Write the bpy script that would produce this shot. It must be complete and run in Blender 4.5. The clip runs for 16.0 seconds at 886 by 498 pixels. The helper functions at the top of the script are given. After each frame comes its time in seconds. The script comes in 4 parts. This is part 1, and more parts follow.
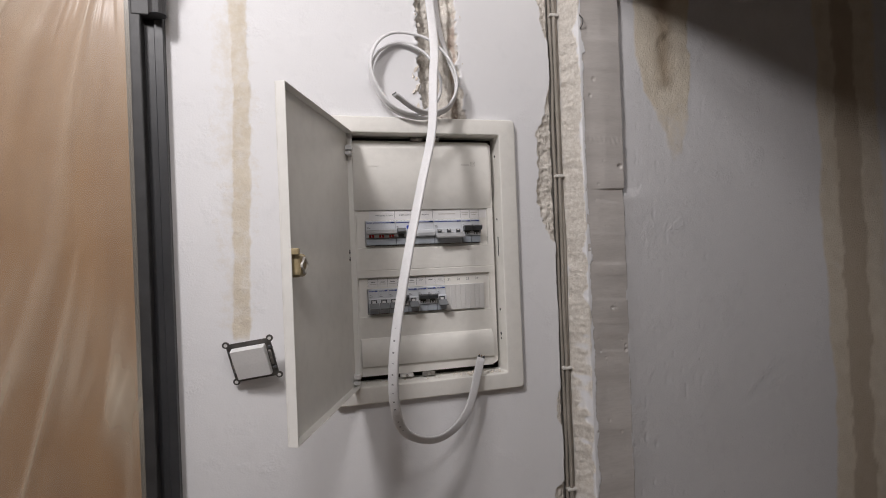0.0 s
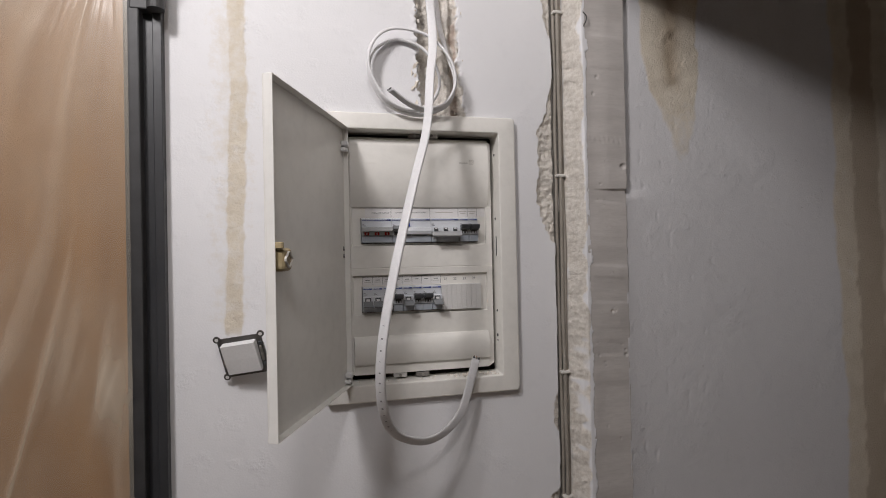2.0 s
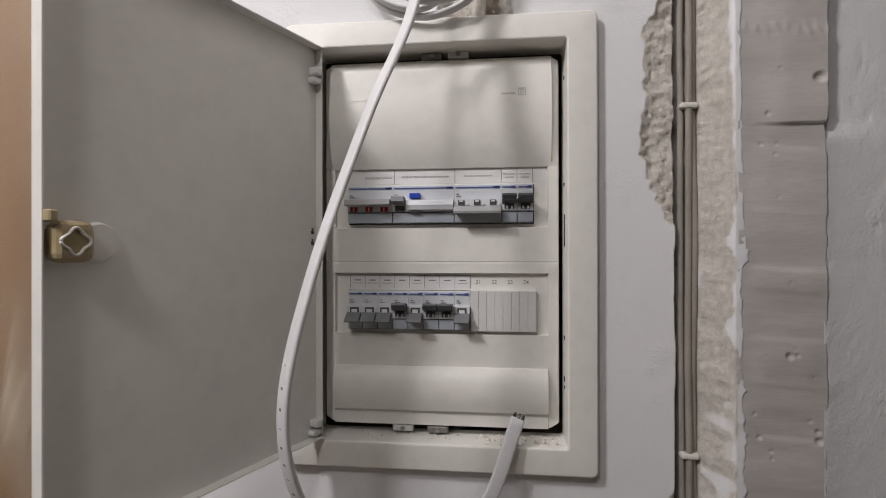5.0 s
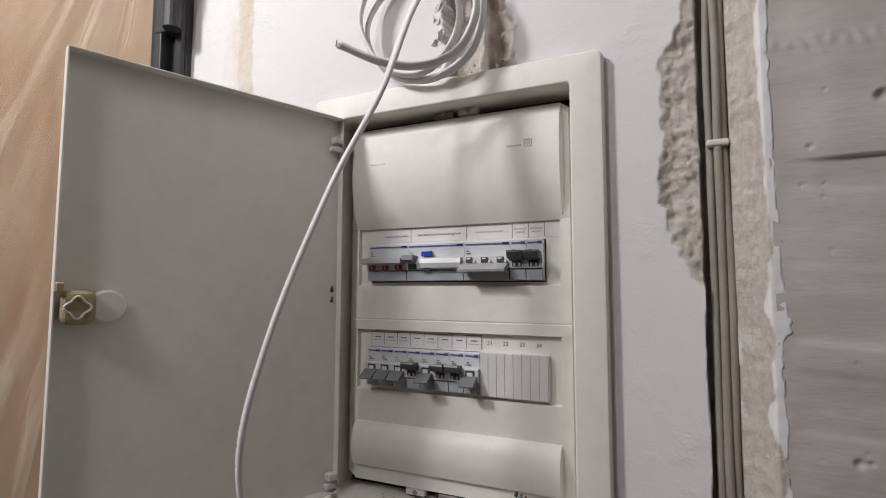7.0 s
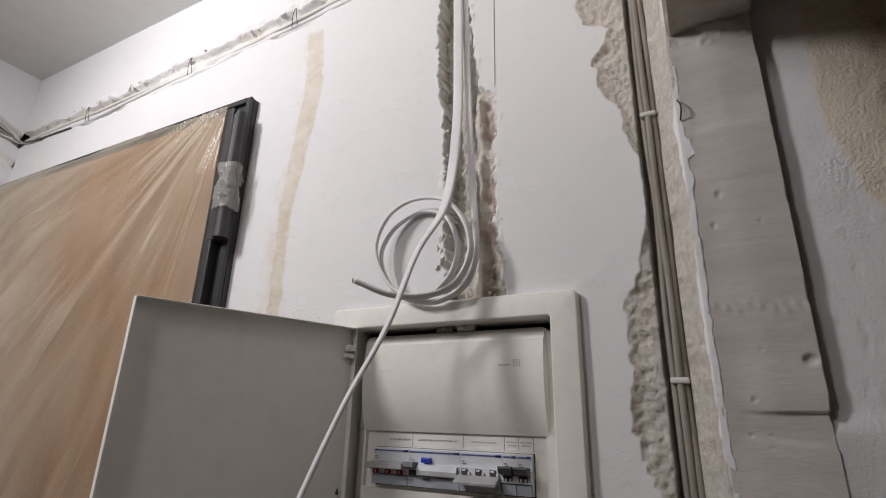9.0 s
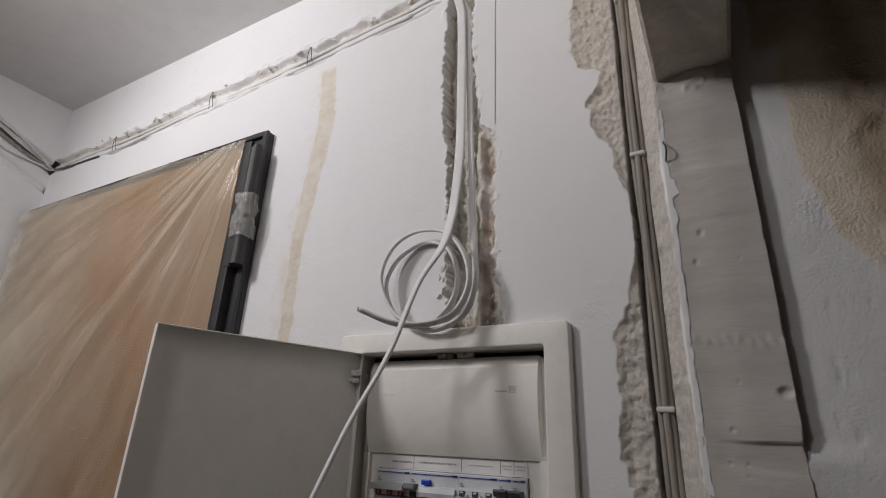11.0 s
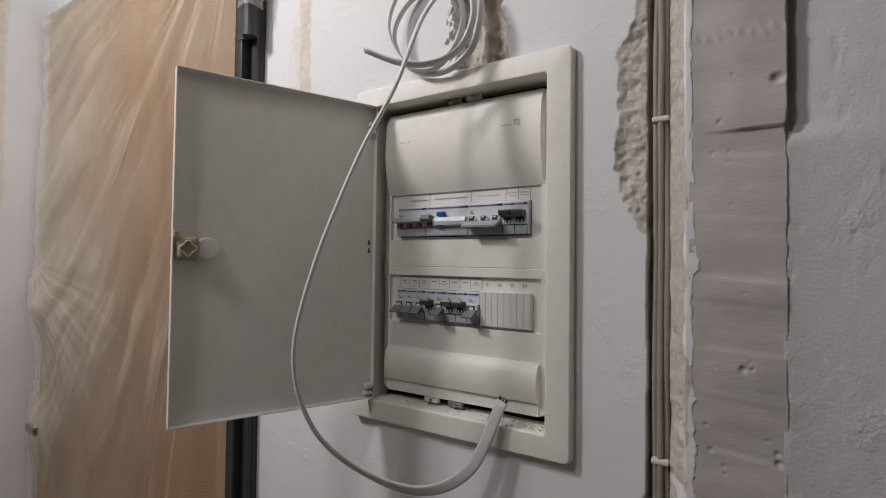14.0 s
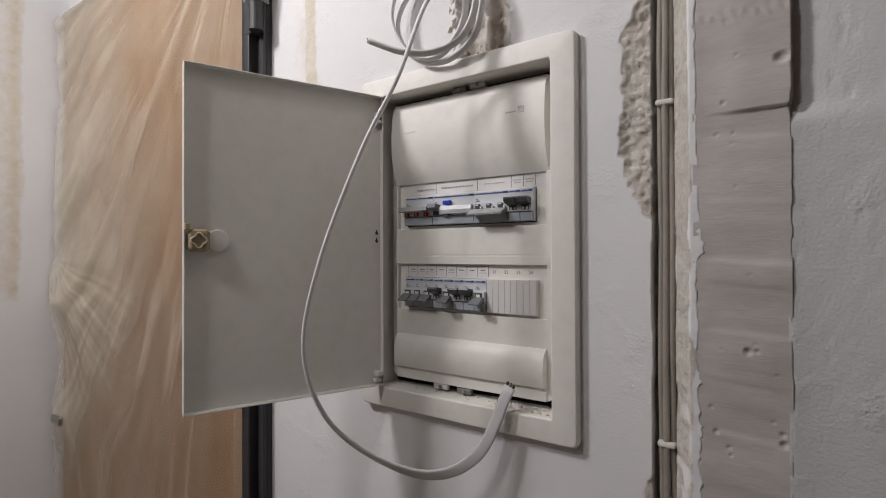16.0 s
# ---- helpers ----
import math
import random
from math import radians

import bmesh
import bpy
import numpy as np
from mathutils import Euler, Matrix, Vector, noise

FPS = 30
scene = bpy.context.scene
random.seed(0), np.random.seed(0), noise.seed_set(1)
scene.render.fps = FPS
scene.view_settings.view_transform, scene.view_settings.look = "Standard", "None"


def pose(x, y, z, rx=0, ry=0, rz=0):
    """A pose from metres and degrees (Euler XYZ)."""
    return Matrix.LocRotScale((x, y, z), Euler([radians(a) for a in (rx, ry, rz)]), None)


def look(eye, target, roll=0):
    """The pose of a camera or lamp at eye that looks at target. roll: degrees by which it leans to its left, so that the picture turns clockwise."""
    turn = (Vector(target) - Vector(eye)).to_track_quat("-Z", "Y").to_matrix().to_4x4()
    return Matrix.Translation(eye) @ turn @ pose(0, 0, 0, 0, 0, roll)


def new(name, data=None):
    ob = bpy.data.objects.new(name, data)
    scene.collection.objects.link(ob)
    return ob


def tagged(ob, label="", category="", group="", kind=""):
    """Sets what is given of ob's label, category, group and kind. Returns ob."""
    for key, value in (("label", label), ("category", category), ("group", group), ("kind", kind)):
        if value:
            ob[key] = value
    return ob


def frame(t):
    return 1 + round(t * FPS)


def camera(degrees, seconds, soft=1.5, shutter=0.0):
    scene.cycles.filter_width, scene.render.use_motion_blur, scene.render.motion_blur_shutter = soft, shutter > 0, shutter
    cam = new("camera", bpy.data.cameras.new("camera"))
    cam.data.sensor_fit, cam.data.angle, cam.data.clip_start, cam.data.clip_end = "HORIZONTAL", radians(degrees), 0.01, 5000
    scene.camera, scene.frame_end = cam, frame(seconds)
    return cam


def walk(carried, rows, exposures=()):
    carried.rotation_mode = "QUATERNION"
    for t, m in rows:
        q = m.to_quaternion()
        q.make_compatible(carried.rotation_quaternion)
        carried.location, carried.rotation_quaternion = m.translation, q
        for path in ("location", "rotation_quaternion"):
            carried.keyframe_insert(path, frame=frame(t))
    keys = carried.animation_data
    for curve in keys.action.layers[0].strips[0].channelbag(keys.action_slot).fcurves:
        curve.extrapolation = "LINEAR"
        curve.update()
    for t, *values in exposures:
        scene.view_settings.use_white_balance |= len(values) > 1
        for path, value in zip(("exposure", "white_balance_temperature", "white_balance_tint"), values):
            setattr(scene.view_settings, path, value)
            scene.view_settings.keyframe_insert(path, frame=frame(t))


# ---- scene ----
cam = camera(82.1, 16.0, soft=1.0)
PATH = [
    (0, (-0.203, -0.88, 1.544), (0.307, 1.054, 1.549), -2.2),
    (0.5, (-0.186, -0.874, 1.541), (0.315, 1.063, 1.551), -2.2),
    (1, (-0.169, -0.876, 1.543), (0.325, 1.061, 1.555), -2.0),
    (1.5, (-0.161, -0.878, 1.536), (0.302, 1.068, 1.561), -1.4),
    (2, (-0.166, -0.876, 1.535), (0.283, 1.073, 1.555), -1.2),
    (2.5, (-0.184, -0.835, 1.532), (0.196, 1.128, 1.557), -1.6),
    (3, (-0.175, -0.789, 1.532), (0.107, 1.191, 1.554), -2.2),
    (3.5, (-0.093, -0.706, 1.53), (0.037, 1.289, 1.557), -1.6),
    (4, (-0.018, -0.648, 1.531), (-0.031, 1.352, 1.552), -0.8),
    (4.2, (0.004, -0.629, 1.531), (-0.039, 1.37, 1.545), -0.6),
    (6.3, (0.148, -0.488, 1.517), (-0.518, 1.397, 1.551), -0.2),
    (6.5, (0.166, -0.487, 1.517), (-0.572, 1.371, 1.579), -0.2),
    (7, (0.229, -0.501, 1.548), (-0.605, 1.31, 1.705), 0.1),
    (7.5, (0.291, -0.516, 1.564), (-0.658, 1.224, 1.832), 0.6),
    (8, (0.288, -0.541, 1.585), (-0.672, 1.176, 1.949), 0.8),
    (8.5, (0.279, -0.567, 1.602), (-0.607, 1.145, 2.133), 0.9),
    (9, (0.293, -0.572, 1.634), (-0.583, 1.108, 2.272), 1.4),
    (9.2, (0.296, -0.576, 1.639), (-0.568, 1.093, 2.324), 1.6),
    (11.3, (0.336, -0.6, 1.638), (-0.61, 1.017, 2.337), 2.6),
    (11.5, (0.342, -0.6, 1.627), (-0.635, 1.021, 2.274), 2.6),
    (12, (0.346, -0.594, 1.609), (-0.677, 1.057, 2.084), 2.1),
    (12.5, (0.32, -0.597, 1.581), (-0.678, 1.104, 1.915), 1.2),
    (13, (0.336, -0.59, 1.562), (-0.689, 1.116, 1.749), 0.9),
    (13.5, (0.361, -0.58, 1.535), (-0.724, 1.098, 1.622), 0.9),
    (14, (0.371, -0.584, 1.52), (-0.732, 1.084, 1.571), 0.7),
    (14.5, (0.375, -0.586, 1.514), (-0.735, 1.077, 1.55), 0.5),
    (15, (0.378, -0.584, 1.513), (-0.736, 1.077, 1.541), 0.4),
    (15.5, (0.383, -0.582, 1.515), (-0.757, 1.062, 1.533), -0.0),
    (16, (0.382, -0.583, 1.516), (-0.765, 1.055, 1.532), -0.2),
]
walk(cam, [(t, look(eye, target, roll)) for t, eye, target, roll in PATH], exposures=[(0, -0.16), (3.5, -0.25), (6.5, -0.01), (7.0, -0.01), (7.5, -0.10), (8.5, -0.42), (9, -0.58), (11.5, -0.95), (12.5, -0.81), (13.5, -0.45), (14.5, -0.23), (16, -0.17)])

# ---- light ----
world = bpy.data.worlds.new("world")
world.use_nodes = True
world.node_tree.nodes["Background"].inputs[0].default_value = (0.58, 0.49, 0.42, 1)
world.node_tree.nodes["Background"].inputs[1].default_value = 0.05
scene.world = world
# hallway spotlights of an assumed ceiling rail, unseen above and behind; second added as fill
for place, aim, watts in (((-0.68, -0.88, 2.45), (-0.30, 0.0, 1.9), 46.0), ((-0.26, -1.24, 2.47), (-0.2, 0.0, 1.9), 17.0)):
    spot = bpy.data.lights.new("ceiling_spotlight", "SPOT")
    spot.energy, spot.shadow_soft_size, spot.color = watts, 0.10, (1.0, 0.955, 0.962)
    spot.spot_size, spot.spot_blend = radians(158), 0.8
    new("ceiling_spotlight", spot).matrix_world = look(place, aim)


# ---- materials ----
def nodes_of(name):
    m = bpy.data.materials.new(name)
    m.use_nodes = True
    nt = m.node_tree
    return m, nt, nt.nodes["Principled BSDF"]


def add(nt, kind, **values):
    n = nt.nodes.new("ShaderNode" + kind)
    for k, v in values.items():
        if k in ("scale", "detail", "roughness", "distortion"):
            n.inputs[k.capitalize()].default_value = v
    return n


def coords(nt, stretch=(1, 1, 1)):
    tc = nt.nodes.new("ShaderNodeTexCoord")
    mp = nt.nodes.new("ShaderNodeMapping")
    mp.inputs["Scale"].default_value = stretch
    nt.links.new(tc.outputs["Object"], mp.inputs["Vector"])
    return mp.outputs["Vector"]


def noise_tex(nt, vec, scale, detail=4, rough=0.55):
    n = add(nt, "TexNoise", scale=scale, detail=detail, roughness=rough)
    nt.links.new(vec, n.inputs["Vector"])
    return n.outputs["Fac"]


def ramp(nt, fac, lo, hi, a=0.0, b=1.0):
    r = nt.nodes.new("ShaderNodeMapRange")
    r.clamp = True
    for k, v in zip(("From Min", "From Max", "To Min", "To Max"), (lo, hi, a, b)):
        r.inputs[k].default_value = v
    nt.links.new(fac, r.inputs["Value"])
    return r.outputs["Result"]


def mix(nt, fac, a, b):
    m = nt.nodes.new("ShaderNodeMix")
    m.data_type = "RGBA"
    for sock, v in ((m.inputs[0], fac), (m.inputs[6], a), (m.inputs[7], b)):
        if isinstance(v, (int, float)):
            sock.default_value = v
        elif isinstance(v, tuple):
            sock.default_value = (*v, 1)
        else:
            nt.links.new(v, sock)
    return m.outputs[2]


def bump(nt, bsdf, height, strength, distance, below=None):
    b = nt.nodes.new("ShaderNodeBump")
    b.inputs["Distance"].default_value = distance
    if isinstance(strength, (int, float)):
        b.inputs["Strength"].default_value = strength
    else:
        nt.links.new(strength, b.inputs["Strength"])
    nt.links.new(height, b.inputs["Height"])
    if below is not None:
        nt.links.new(below, b.inputs["Normal"])
    nt.links.new(b.outputs["Normal"], bsdf.inputs["Normal"])
    return b.outputs["Normal"]


def surface(name, c1, c2, scale=6.0, rough=0.6, rough2=None, relief=0.2, relief_scale=200.0, depth=0.0006, metal=0.0,
            stretch=(1, 1, 1), specular=0.5):
    """A plain material: two close colours in patches and grain, with fine relief."""
    m, nt, p = nodes_of(name)
    v = coords(nt, stretch)
    big, small = noise_tex(nt, v, scale), noise_tex(nt, v, scale * 14, 6, 0.65)
    col = mix(nt, ramp(nt, big, 0.35, 0.65), c1, c2)
    col = mix(nt, ramp(nt, small, 0.45, 0.75, 0.0, 0.35), col, tuple(c * 0.82 for c in c2))
    nt.links.new(col, p.inputs["Base Color"])
    nt.links.new(ramp(nt, small, 0.3, 0.7, rough, rough2 if rough2 is not None else min(1, rough + 0.12)), p.inputs["Roughness"])
    p.inputs["Metallic"].default_value = metal
    p.inputs["Specular IOR Level"].default_value = specular
    bump(nt, p, noise_tex(nt, v, relief_scale, 5, 0.6), relief, depth)
    return m


def attr(nt, name):
    a = nt.nodes.new("ShaderNodeAttribute")
    a.attribute_name = name
    return a.outputs["Fac"]


def wall_material(name, paint, paint2, orange_peel, dab):
    """White paint over plaster; the mesh says where bare plaster and where beige filler lies."""
    m, nt, p = nodes_of(name)
    v = coords(nt)
    cloud, mid, grain = noise_tex(nt, v, 2.2, 5), noise_tex(nt, v, 28, 5), noise_tex(nt, v, 420, 5, 0.65)
    col = mix(nt, ramp(nt, cloud, 0.3, 0.7), paint, paint2)
    col = mix(nt, ramp(nt, mid, 0.56, 0.8, 0.0, 0.35), col, tuple(c * 0.9 for c in paint2))
    specks = noise_tex(nt, v, 90, 2)
    col = mix(nt, ramp(nt, specks, 0.76, 0.8, 0.0, 0.4), col, (0.33, 0.31, 0.29))
    # dark: stained filler, and shade of recesses put into the colour
    beige, raw, dark = attr(nt, "beige"), attr(nt, "raw"), attr(nt, "wet_and_shade")
    sand = mix(nt, ramp(nt, mid, 0.35, 0.7), (0.69, 0.63, 0.53), (0.61, 0.545, 0.445))
    sand = mix(nt, dark, sand, (0.33, 0.255, 0.175))
    edge = noise_tex(nt, v, 45, 6, 0.7)
    wobble = nt.nodes.new("ShaderNodeMath")
    wobble.operation = "ADD"
    nt.links.new(beige, wobble.inputs[0])
    nt.links.new(ramp(nt, edge, 0.3, 0.7, -0.18, 0.18), wobble.inputs[1])
    col = mix(nt, ramp(nt, wobble.outputs[0], 0.15, 0.62), col, sand)
    rubble = mix(nt, ramp(nt, noise_tex(nt, v, 130, 6, 0.75), 0.38, 0.62), (0.87, 0.83, 0.765), (0.68, 0.63, 0.56))
    rubble = mix(nt, ramp(nt, grain, 0.55, 0.75, 0, 0.6), rubble, (0.76, 0.71, 0.64))
    rubble = mix(nt, ramp(nt, dark, 0, 1, 0, 0.6), rubble, (0.24, 0.205, 0.17))
    rubble = mix(nt, attr(nt, "brick"), rubble, (0.36, 0.20, 0.125))
    col = mix(nt, raw, col, rubble)
    nt.links.new(col, p.inputs["Base Color"])
    p.inputs["Roughness"].default_value = 0.82
    p.inputs["Specular IOR Level"].default_value = 0.25
    n1 = bump(nt, p, noise_tex(nt, v, 330, 3, 0.55), orange_peel, 0.0013)
    dabs = ramp(nt, noise_tex(nt, v, 16, 3), 0.55, 0.72)
    lumps = nt.nodes.new("ShaderNodeMath")
    lumps.operation = "MULTIPLY"
    nt.links.new(dabs, lumps.inputs[0])
    nt.links.new(noise_tex(nt, v, 260, 3, 0.5), lumps.inputs[1])
    n2 = bump(nt, p, lumps.outputs[0], dab, 0.003, n1)
    n3 = bump(nt, p, noise_tex(nt, v, 330, 3, 0.6), ramp(nt, beige, 0.5, 0.6, 0.0, 0.5), 0.002, n2)
    bump(nt, p, noise_tex(nt, v, 420, 8, 0.8), ramp(nt, raw, 0, 1, 0.0, 0.95), 0.0032, n3)
    return m


M = {}
M["wall"] = wall_material("white_wall_paint", (0.80, 0.80, 0.81), (0.74, 0.74, 0.755), 0.22, 0.45)
M["wall_rough"] = wall_material("grey_wall_paint", (0.69, 0.685, 0.695), (0.63, 0.625, 0.635), 0.50, 0.6)
M["ceiling"] = surface("ceiling_paint", (0.78, 0.78, 0.78), (0.74, 0.74, 0.74), 1.5, 0.9, relief=0.1)
# floor and bare walls stay out of view; colours chosen for warm bounce light
M["floor"] = surface("warm_bounce_floor", (0.44, 0.355, 0.275), (0.37, 0.295, 0.225), 3, 0.9)
M["bare"] = surface("warm_bounce_wall", (0.76, 0.70, 0.63), (0.72, 0.66, 0.59), 3, 0.9)
M["panel"] = surface("ivory_plastic", (0.83, 0.815, 0.77), (0.80, 0.785, 0.74), 4, 0.46, 0.54, 0.05, 500, 0.0003)
M["sheet"] = surface("ivory_powder_coat", (0.85, 0.84, 0.805), (0.82, 0.81, 0.775), 3, 0.30, 0.36, 0.06, 700, 0.0002)
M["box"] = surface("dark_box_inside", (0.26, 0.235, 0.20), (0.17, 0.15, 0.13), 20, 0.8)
M["module"] = surface("light_grey_plastic", (0.69, 0.715, 0.75), (0.65, 0.675, 0.71), 30, 0.32)
M["grey"] = surface("grey_plastic", (0.20, 0.21, 0.22), (0.17, 0.18, 0.19), 40, 0.38)
M["mid"] = surface("mid_grey_plastic", (0.42, 0.425, 0.43), (0.37, 0.375, 0.38), 40, 0.38)
M["dark"] = surface("dark_grey_plastic", (0.075, 0.08, 0.085), (0.06, 0.064, 0.07), 40, 0.35)
M["clear"] = surface("smoky_terminal_cover", (0.47, 0.515, 0.57), (0.41, 0.455, 0.51), 40, 0.06, 0.12, 0.05)
M["white"] = surface("white_plastic", (0.80, 0.80, 0.80), (0.77, 0.77, 0.77), 20, 0.3)
M["blank"] = surface("white_blank_plate", (0.74, 0.735, 0.72), (0.71, 0.705, 0.69), 20, 0.4)
M["paper"] = surface("paper_label", (0.80, 0.79, 0.785), (0.77, 0.76, 0.755), 60, 0.7)
M["ink"] = surface("label_ink", (0.16, 0.16, 0.17), (0.2, 0.2, 0.21), 300, 0.7)
M["faint"] = surface("moulded_mark", (0.55, 0.53, 0.49), (0.5, 0.48, 0.45), 300, 0.5)
M["blue"] = surface("blue_print", (0.05, 0.085, 0.30), (0.065, 0.10, 0.34), 60, 0.4)
M["button"] = surface("blue_button", (0.01, 0.05, 0.42), (0.01, 0.06, 0.5), 60, 0.3)
M["red"] = surface("red_indicator", (0.45, 0.012, 0.015), (0.36, 0.01, 0.012), 60, 0.35)
M["cable"] = surface("white_cable_sheath", (0.76, 0.76, 0.77), (0.70, 0.70, 0.71), 18, 0.42, 0.5, 0.08, 300)
M["taupe"] = surface("taupe_cable_sheath", (0.33, 0.30, 0.26), (0.27, 0.245, 0.21), 25, 0.6, relief=0.2)
M["clip"] = surface("cable_clip", (0.72, 0.70, 0.66), (0.66, 0.64, 0.6), 40, 0.5)
M["copper"] = surface("copper", (0.30, 0.15, 0.08), (0.25, 0.12, 0.06), 60, 0.3, metal=1.0)
M["steel"] = surface("dark_steel_frame", (0.040, 0.041, 0.044), (0.030, 0.031, 0.034), 8, 0.36, 0.5, 0.1, specular=0.5)
M["zinc"] = surface("zinc_plate", (0.30, 0.285, 0.27), (0.22, 0.21, 0.20), 60, 0.4, metal=0.7)
M["tinplate"] = surface("dull_tinplate", (0.13, 0.122, 0.115), (0.09, 0.085, 0.08), 60, 0.45, metal=0.5)
M["chrome"] = surface("satin_metal", (0.42, 0.41, 0.39), (0.36, 0.35, 0.33), 40, 0.3, metal=0.9)
M["black"] = surface("black_rubber", (0.03, 0.03, 0.031), (0.042, 0.042, 0.043), 30, 0.45)
M["latch"] = surface("amber_plastic", (0.44, 0.36, 0.22), (0.33, 0.26, 0.14), 60, 0.35)
M["concrete"] = surface("grey_render", (0.555, 0.525, 0.50), (0.445, 0.418, 0.395), 7, 0.8, relief=0.22, relief_scale=160, depth=0.0010, stretch=(0.55, 1, 3.4))
M["flake"] = surface("plaster_flake", (0.78, 0.74, 0.68), (0.66, 0.60, 0.52), 40, 0.9, relief=0.5, relief_scale=300, depth=0.002)
M["pale_flake"] = surface("pale_plaster_flake", (0.78, 0.77, 0.74), (0.68, 0.66, 0.62), 40, 0.9, relief=0.4, relief_scale=300, depth=0.002)
M["rubble"] = surface("broken_plaster", (0.62, 0.57, 0.51), (0.50, 0.455, 0.40), 30, 0.9, relief=0.8, relief_scale=120, depth=0.004)


def wood_material():
    m, nt, p = nodes_of("orange_brown_wood")
    v = coords(nt, (6, 6, 0.5))
    grain, fine = noise_tex(nt, v, 3, 6, 0.6), noise_tex(nt, v, 28, 5, 0.6)
    col = mix(nt, ramp(nt, grain, 0.3, 0.7), (0.32, 0.172, 0.068), (0.235, 0.118, 0.045))
    col = mix(nt, ramp(nt, fine, 0.4, 0.7, 0, 0.4), col, (0.21, 0.098, 0.038))
    nt.links.new(col, p.inputs["Base Color"])
    p.inputs["Roughness"].default_value = 0.45
    return m


def film_material(name, base, tint):
    """Clear packing film: see-through, milky along its creases, shiny."""
    m, nt, p = nodes_of(name)
    v = coords(nt)
    crease = attr(nt, "crease")
    blot = noise_tex(nt, v, 5, 4)
    total = nt.nodes.new("ShaderNodeMath")
    total.operation = "ADD"
    nt.links.new(ramp(nt, crease, 0, 1, 0.0, 0.62), total.inputs[0])
    nt.links.new(ramp(nt, blot, 0.3, 0.7, base, base + 0.13), total.inputs[1])
    p.inputs["Base Color"].default_value = (*tint, 1)
    p.inputs["Roughness"].default_value = 0.27
    p.inputs["Specular IOR Level"].default_value = 0.6
    clear = nt.nodes.new("ShaderNodeBsdfTransparent")
    blend = nt.nodes.new("ShaderNodeMixShader")
    nt.links.new(total.outputs[0], blend.inputs[0])
    nt.links.new(clear.outputs[0], blend.inputs[1])
    nt.links.new(p.outputs[0], blend.inputs[2])
    nt.links.new(blend.outputs[0], nt.nodes["Material Output"].inputs["Surface"])
    return m


M["wood"], M["film"], M["bunched_film"] = wood_material(), film_material("clear_packing_film", 0.10, (0.75, 0.675, 0.55)), film_material("bunched_packing_film", 0.26, (0.66, 0.65, 0.62))


# ---- building helpers ----
def thing(name, label, category, group="", kind=""):
    return tagged(new(name), label, category, group, kind)


def part(name, bm, material, parent=None, label="", smooth=False):
    me = bpy.data.meshes.new(name)
    bm.to_mesh(me)
    bm.free()
    me.materials.append(M[material])
    if smooth:
        me.polygons.foreach_set("use_smooth", [True] * len(me.polygons))
    ob = new(name, me)
    ob.parent = parent
    return tagged(ob, label)


def box(x0, x1, y0, y1, z0, z1, bevel=0.0, seg=2, bm=None):
    own = bm is None
    bm = bmesh.new() if own else bm
    geom = bmesh.ops.create_cube(bm, size=1.0)
    bmesh.ops.transform(bm, matrix=Matrix.Translation(((x0 + x1) / 2, (y0 + y1) / 2, (z0 + z1) / 2)) @ Matrix.Diagonal((x1 - x0, y1 - y0, z1 - z0, 1)), verts=geom["verts"])
    if bevel:
        bmesh.ops.bevel(bm, geom=list({e for v in geom["verts"] for e in v.link_edges}), offset=bevel, segments=seg, profile=0.5, affect="EDGES")
    return bm


def cylinder(p, q, r, n=16, r2=None, bm=None):
    bm = bmesh.new() if bm is None else bm
    p, q = Vector(p), Vector(q)
    turn = (q - p).to_track_quat("Z", "Y").to_matrix().to_4x4()
    bmesh.ops.create_cone(bm, cap_ends=True, segments=n, radius1=r, radius2=r if r2 is None else r2, depth=(q - p).length, matrix=Matrix.Translation((p + q) / 2) @ turn)
    return bm


def prism(outline, x0, x1, bm=None):
    """A (y, z) outline drawn out from x0 to x1."""
    bm = bmesh.new() if bm is None else bm
    a = [bm.verts.new((x0, y, z)) for y, z in outline]
    b = [bm.verts.new((x1, y, z)) for y, z in outline]
    n = len(a)
    for i in range(n):
        bm.faces.new((a[i], a[(i + 1) % n], b[(i + 1) % n], b[i]))
    bm.faces.new(a[::-1]), bm.faces.new(b)
    bmesh.ops.recalc_face_normals(bm, faces=bm.faces)
    return bm


def smooth_path(points, n=10):
    c = np.array(points, float)
    c = np.vstack([2 * c[0] - c[1], c, 2 * c[-1] - c[-2]])
    out = []
    for k in range(1, len(c) - 2):
        a, b, d, e = c[k - 1], c[k], c[k + 1], c[k + 2]
        for u in np.arange(n) / n:
            out.append(0.5 * (2 * b + (d - a) * u + (2 * a - 5 * b + 4 * d - e) * u * u + (3 * b - a - 3 * d + e) * u ** 3))
    out.append(c[-2])
    return np.array(out)


